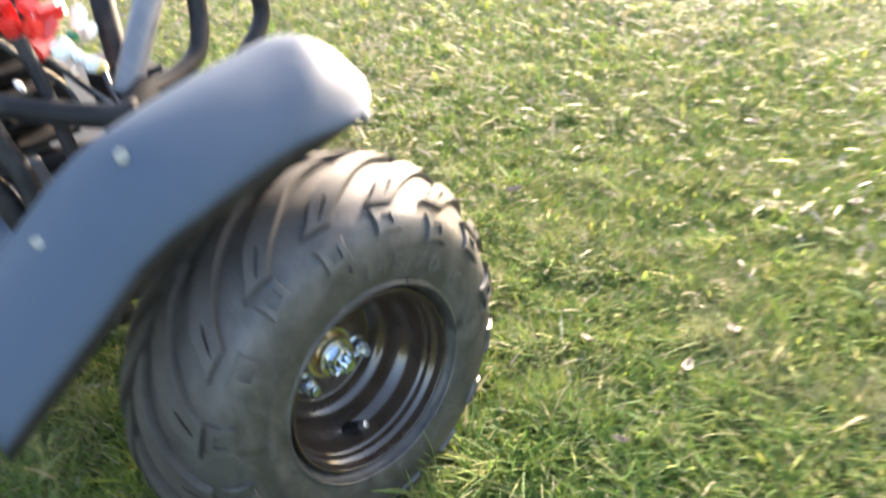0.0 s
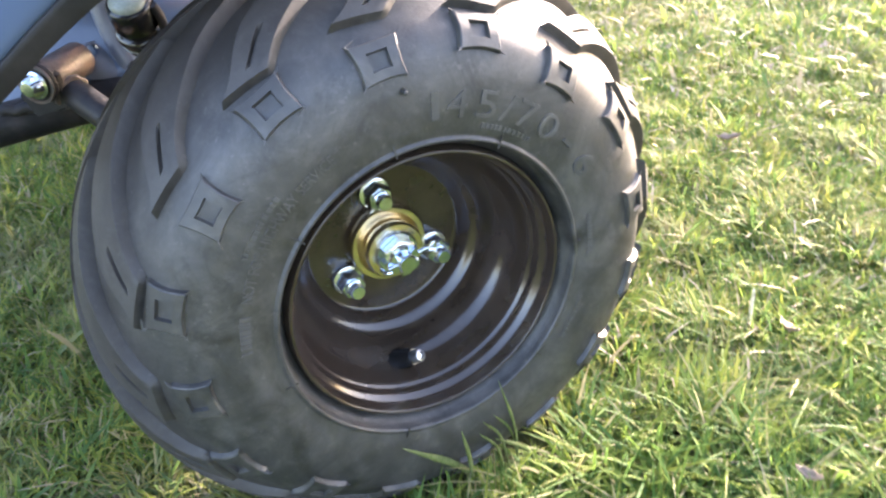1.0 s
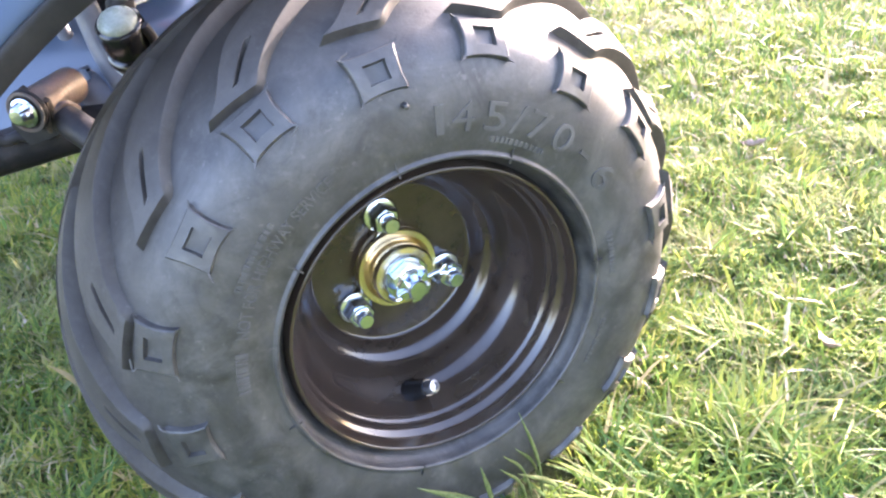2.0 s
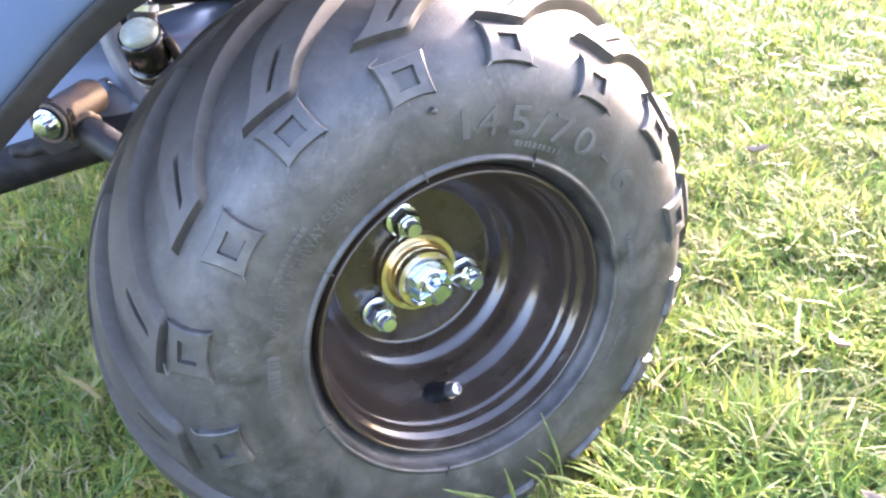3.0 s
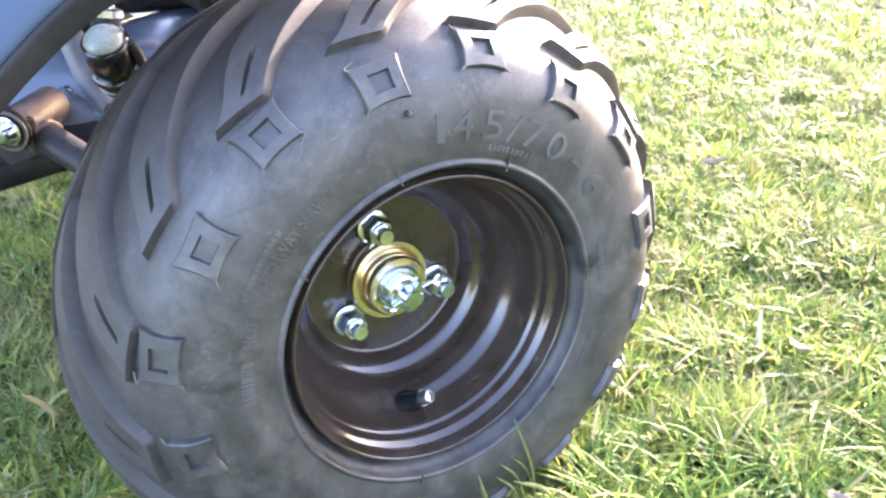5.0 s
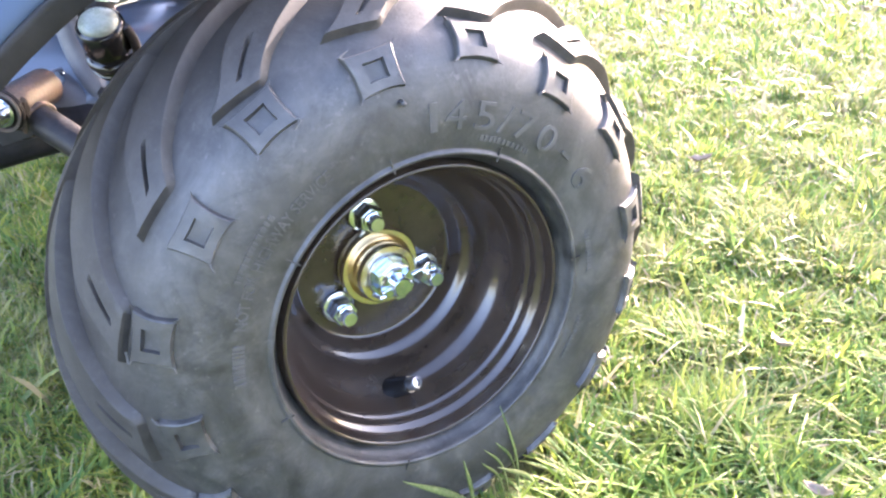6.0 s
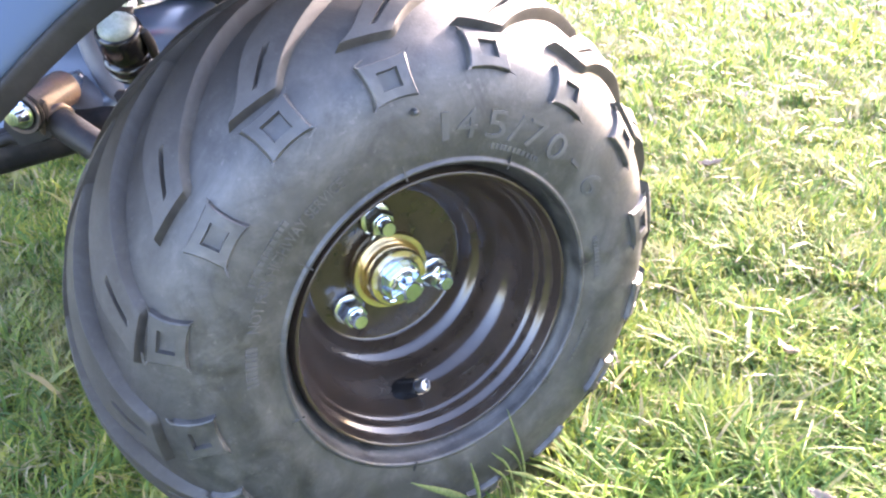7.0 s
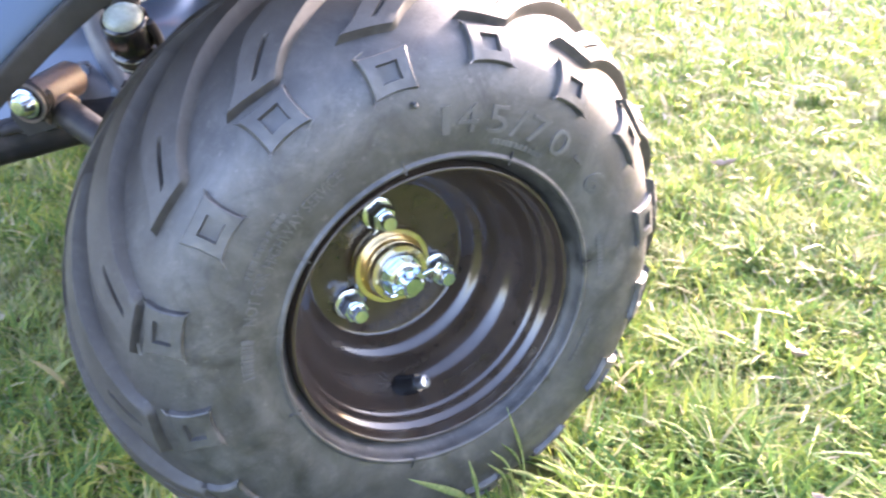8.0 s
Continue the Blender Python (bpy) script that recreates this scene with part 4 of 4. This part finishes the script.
def body_panel():
    bm = bmesh.new()
    cols, rows = 14, 8
    grid = []
    for i in range(rows + 1):
        v = i / rows
        line = []
        for j in range(cols + 1):
            u = j / cols
            x = -0.27 + 0.185 * u
            z = 0.215 + 0.030 * u ** 2 + (0.078 - 0.020 * u ** 2) * math.sin(math.pi * v / 2)
            y = 0.252 + 0.150 * v - 0.022 * math.sin(math.pi * v) - 0.012 * u + 0.03 * (1 - u) * (1 - v)
            line.append(bm.verts.new((x, y, z)))
        grid.append(line)
    for a, b in zip(grid, grid[1:]):
        for j in range(cols):
            bm.faces.new((a[j], a[j + 1], b[j + 1], b[j]))
    return bm


panel = part("body_panel", body_panel(), FAIRING_PLASTIC, quad, "smooth blue-grey plastic body panel", 60)
thick = panel.modifiers.new("thickness", "SOLIDIFY")
thick.thickness = 0.004
def side_fairing():
    """A rounded fairing that bulges towards the wheel and falls away behind."""
    bm = bmesh.new()
    rows = []
    for i in range(13):
        a = math.pi * (i / 12)
        row = []
        for j in range(25):
            b = 2 * math.pi * j / 24
            k = abs(math.sin(a)) ** 0.75
            row.append(bm.verts.new((-0.040 - 0.080 * math.cos(a), 0.320 + 0.052 * k * math.cos(b), 0.252 + 0.038 * k * math.sin(b))))
        rows.append(row)
    for a, b in zip(rows, rows[1:]):
        for j in range(24):
            bm.faces.new((a[j], a[j + 1], b[j + 1], b[j]))
    bmesh.ops.remove_doubles(bm, verts=bm.verts, dist=1e-5)
    return bm


part("side_fairing", side_fairing(), FAIRING_PLASTIC, quad, "rounded blue-grey plastic fairing", 70)
steel("frame_tube", [(-0.159, 0.345, 0.312), (-0.060, 0.337, 0.302), (-0.006, 0.330, 0.297), (0.032, 0.317, 0.293)], 0.0115, "black steel frame tube")
part("frame_bolt", hexagon(0.0065, 0.006, (-0.012, 0.312, 0.295), (0.1, -1, 0.1), 0.2), ZINC, quad, "bright zinc bolt head", 30)
# dark bracket, its box enlarged to block the sun from the pivot tube
part("sun_block_bracket", rounded_box((-0.012, 0.275, 0.342), (0.040, 0.100, 0.096), 0.008), BLACK_STEEL, quad, "dark boxed steel bracket, enlarged to keep sun off the pivot")
steel("fender_stay", [(0.004, 0.232, 0.262), (0.000, 0.222, 0.300), (-0.010, 0.190, 0.345), (-0.015, 0.145, 0.372)], 0.0100, "dark steel stay under the fender")
steel("fender_strut", [(0.040, 0.235, 0.250), (0.036, 0.215, 0.300), (0.030, 0.170, 0.350), (0.028, 0.140, 0.380)], 0.0055, "thin grey strut under the fender")

# ---- frame and controls above the fender ----
steel("frame_bar", [(-0.2293, 0.3850, 0.3974), (-0.1359, 0.3000, 0.3880), (-0.0926, 0.2350, 0.3797), (-0.0641, 0.2000, 0.3752), (-0.0509, 0.1830, 0.3789)], 0.0100, "matt black frame bar")
steel("steering_rod", [(-0.0888, 0.2720, 0.4315), (-0.0873, 0.2600, 0.3965), (-0.0896, 0.2450, 0.3575), (-0.0902, 0.2350, 0.3258)], 0.0058, "grey steel steering rod")
steel("side_tube", [(-0.1421, 0.2460, 0.4219), (-0.1393, 0.2350, 0.3720), (-0.1348, 0.2250, 0.3471), (-0.1352, 0.2150, 0.3085)], 0.0090, "matt black side tube")
steel("side_tube", [(-0.1717, 0.2500, 0.3768), (-0.1612, 0.2400, 0.3539), (-0.1528, 0.2350, 0.3352), (-0.1462, 0.2250, 0.2988)], 0.0095, "matt black side tube")
steel("rack_post", [(0.0108, 0.3350, 0.4586), (-0.0061, 0.3000, 0.4118), (-0.0210, 0.2620, 0.3603)], 0.0105, "dull black rack post")
steel("rack_post", [(0.0377, 0.2750, 0.4532), (-0.0002, 0.2500, 0.4183), (-0.0380, 0.2280, 0.3776)], 0.0115, "grey steel rack post catching warm light", GREY_STEEL)
steel("rack_loop", [(0.0421, 0.2560, 0.4794), (0.0529, 0.2500, 0.4457), (0.0499, 0.2450, 0.4140), (0.0354, 0.2350, 0.3899), (0.0063, 0.2220, 0.3812), (-0.0395, 0.2040, 0.3817)], 0.0082, "bent black rack tube")
steel("rack_loop", [(0.1051, 0.2750, 0.4560), (0.1215, 0.2700, 0.4276), (0.1280, 0.2700, 0.3993), (0.1173, 0.2650, 0.3815), (0.0903, 0.2550, 0.3651)], 0.0080, "bent black rack tube")
part("rubber_joint", turned([(0, 0), (0.0115, 0), (0.0125, 0.2), (0.0120, 0.7), (0.0105, 1), (0, 1)], (-0.0530, 0.1900, 0.3741), (-0.0259, 0.2120, 0.3832)), SOFT_BLACK, quad, "black rubber tube joint")


engine = part("engine", rounded_box((-0.145, 0.46, 0.385), (0.23, 0.18, 0.16), 0.012), BLACK_STEEL, quad, "dark finned engine block")
for k in range(6):
    part("cooling_fin", rounded_box((-0.150, 0.355, 0.325 + 0.022 * k), (0.205, 0.05, 0.005), 0.0015), BLACK_STEEL, engine)
# unseen blocks, added only to shade the grass under the bike
part("body_shade_box", rounded_box((0.0325, 0.70, 0.175), (0.185, 0.60, 0.19), 0.02), BLACK_STEEL, quad, "unseen dark box added under the bike to shade the grass")
part("low_shade_box", rounded_box((0.060, 0.430, 0.150), (0.12, 0.42, 0.18), 0.02), BLACK_STEEL, quad, "unseen lower box added behind the wheel to shade the grass")
# hidden drum, added behind the wheel to cast shade on the same grass
part("hub_shade_drum", lathe([(0, 0.144), (0.082, 0.144), (0.086, 0.150), (0.086, 0.185), (0.080, 0.192), (0.045, 0.196), (0.022, 0.205), (0.022, 0.320), (0, 0.320)], 48), BLACK_STEEL, quad, "unseen dark drum and axle added behind the wheel to shade the grass", at=CENTRE)


def plug(at, radius, seed, material, label):
    """A small rounded plug or clip on a wire."""
    bm = bmesh.new()
    r = random.Random(seed)
    q = Euler((r.uniform(0, 3), r.uniform(0, 3), r.uniform(0, 3)))
    bmesh.ops.create_cube(bm, size=1, matrix=Matrix.LocRotScale(at, q, (radius * r.uniform(1.2, 2.2), radius * r.uniform(1.2, 1.8), radius * r.uniform(1.8, 3.2))))
    bmesh.ops.bevel(bm, geom=bm.edges[:], offset=radius * 0.35, segments=2, affect="EDGES")
    return part("wire_plug", bm, material, quad, label)


for k, at in enumerate([(-0.0826, 0.3000, 0.4474), (-0.0731, 0.2800, 0.4340), (-0.0621, 0.2800, 0.4302), (-0.0740, 0.2790, 0.4200), (-0.0514, 0.2880, 0.4385), (-0.0956, 0.3020, 0.4503), (-0.0674, 0.2900, 0.4473), (-0.0853, 0.2900, 0.4361), (-0.0573, 0.2850, 0.4413)]):
    plug(at, 0.0082, k + 2, RED_PLASTIC, "bright red plastic wire plug")
for k, (at, size) in enumerate([((-0.0608, 0.2700, 0.4150), 0.0066), ((-0.0527, 0.2650, 0.4071), 0.0066), ((-0.0447, 0.2600, 0.3991), 0.0066), ((-0.0289, 0.3000, 0.4263), 0.0095), ((-0.0249, 0.3000, 0.4135), 0.0066),
                                ((-0.0540, 0.2800, 0.3927), 0.0035), ((-0.0930, 0.3000, 0.3878), 0.0035), ((-0.0673, 0.2850, 0.4412), 0.0035)]):
    plug(at, size, k + 20, WHITE_PLASTIC, "white plastic wire plug")
plug((-0.0387, 0.3000, 0.4143), 0.0042, 40, GREEN_PLASTIC, "green plastic wire plug")
part("wire_ring", turned([(0, 0), (0.0050, 0), (0.0055, 0.5), (0.0050, 1), (0, 1)], (-0.0416, 0.2560, 0.3971), (-0.0384, 0.2545, 0.3931), 16), YELLOW_PLASTIC, quad, "yellow plastic ring")
steel("cable", [(-0.0401, 0.2555, 0.3951), (-0.0461, 0.2350, 0.3816), (-0.0522, 0.2020, 0.3716)], 0.0035, "thin black cable", BLACK_RUBBER, 10)
steel("cable", [(-0.0770, 0.2820, 0.4161), (-0.0627, 0.2700, 0.3952), (-0.0560, 0.2400, 0.3806), (-0.0513, 0.2050, 0.3707)], 0.0030, "thin black cable", BLACK_RUBBER, 10)
steel("cable", [(-0.1078, 0.3100, 0.4445), (-0.0850, 0.2900, 0.4093), (-0.0668, 0.2800, 0.3846), (-0.0613, 0.2620, 0.3546)], 0.0030, "thin black cable", BLACK_RUBBER, 10)
for at, size, tilt in (((-0.1136, 0.0737, 0.3960), 0.0052, 0.3), ((-0.1741, 0.0922, 0.3551), 0.0045, 1.1)):
    part("sticker", sticker(at, size, tilt), PAPER, fender, "scrap of torn pale sticker")
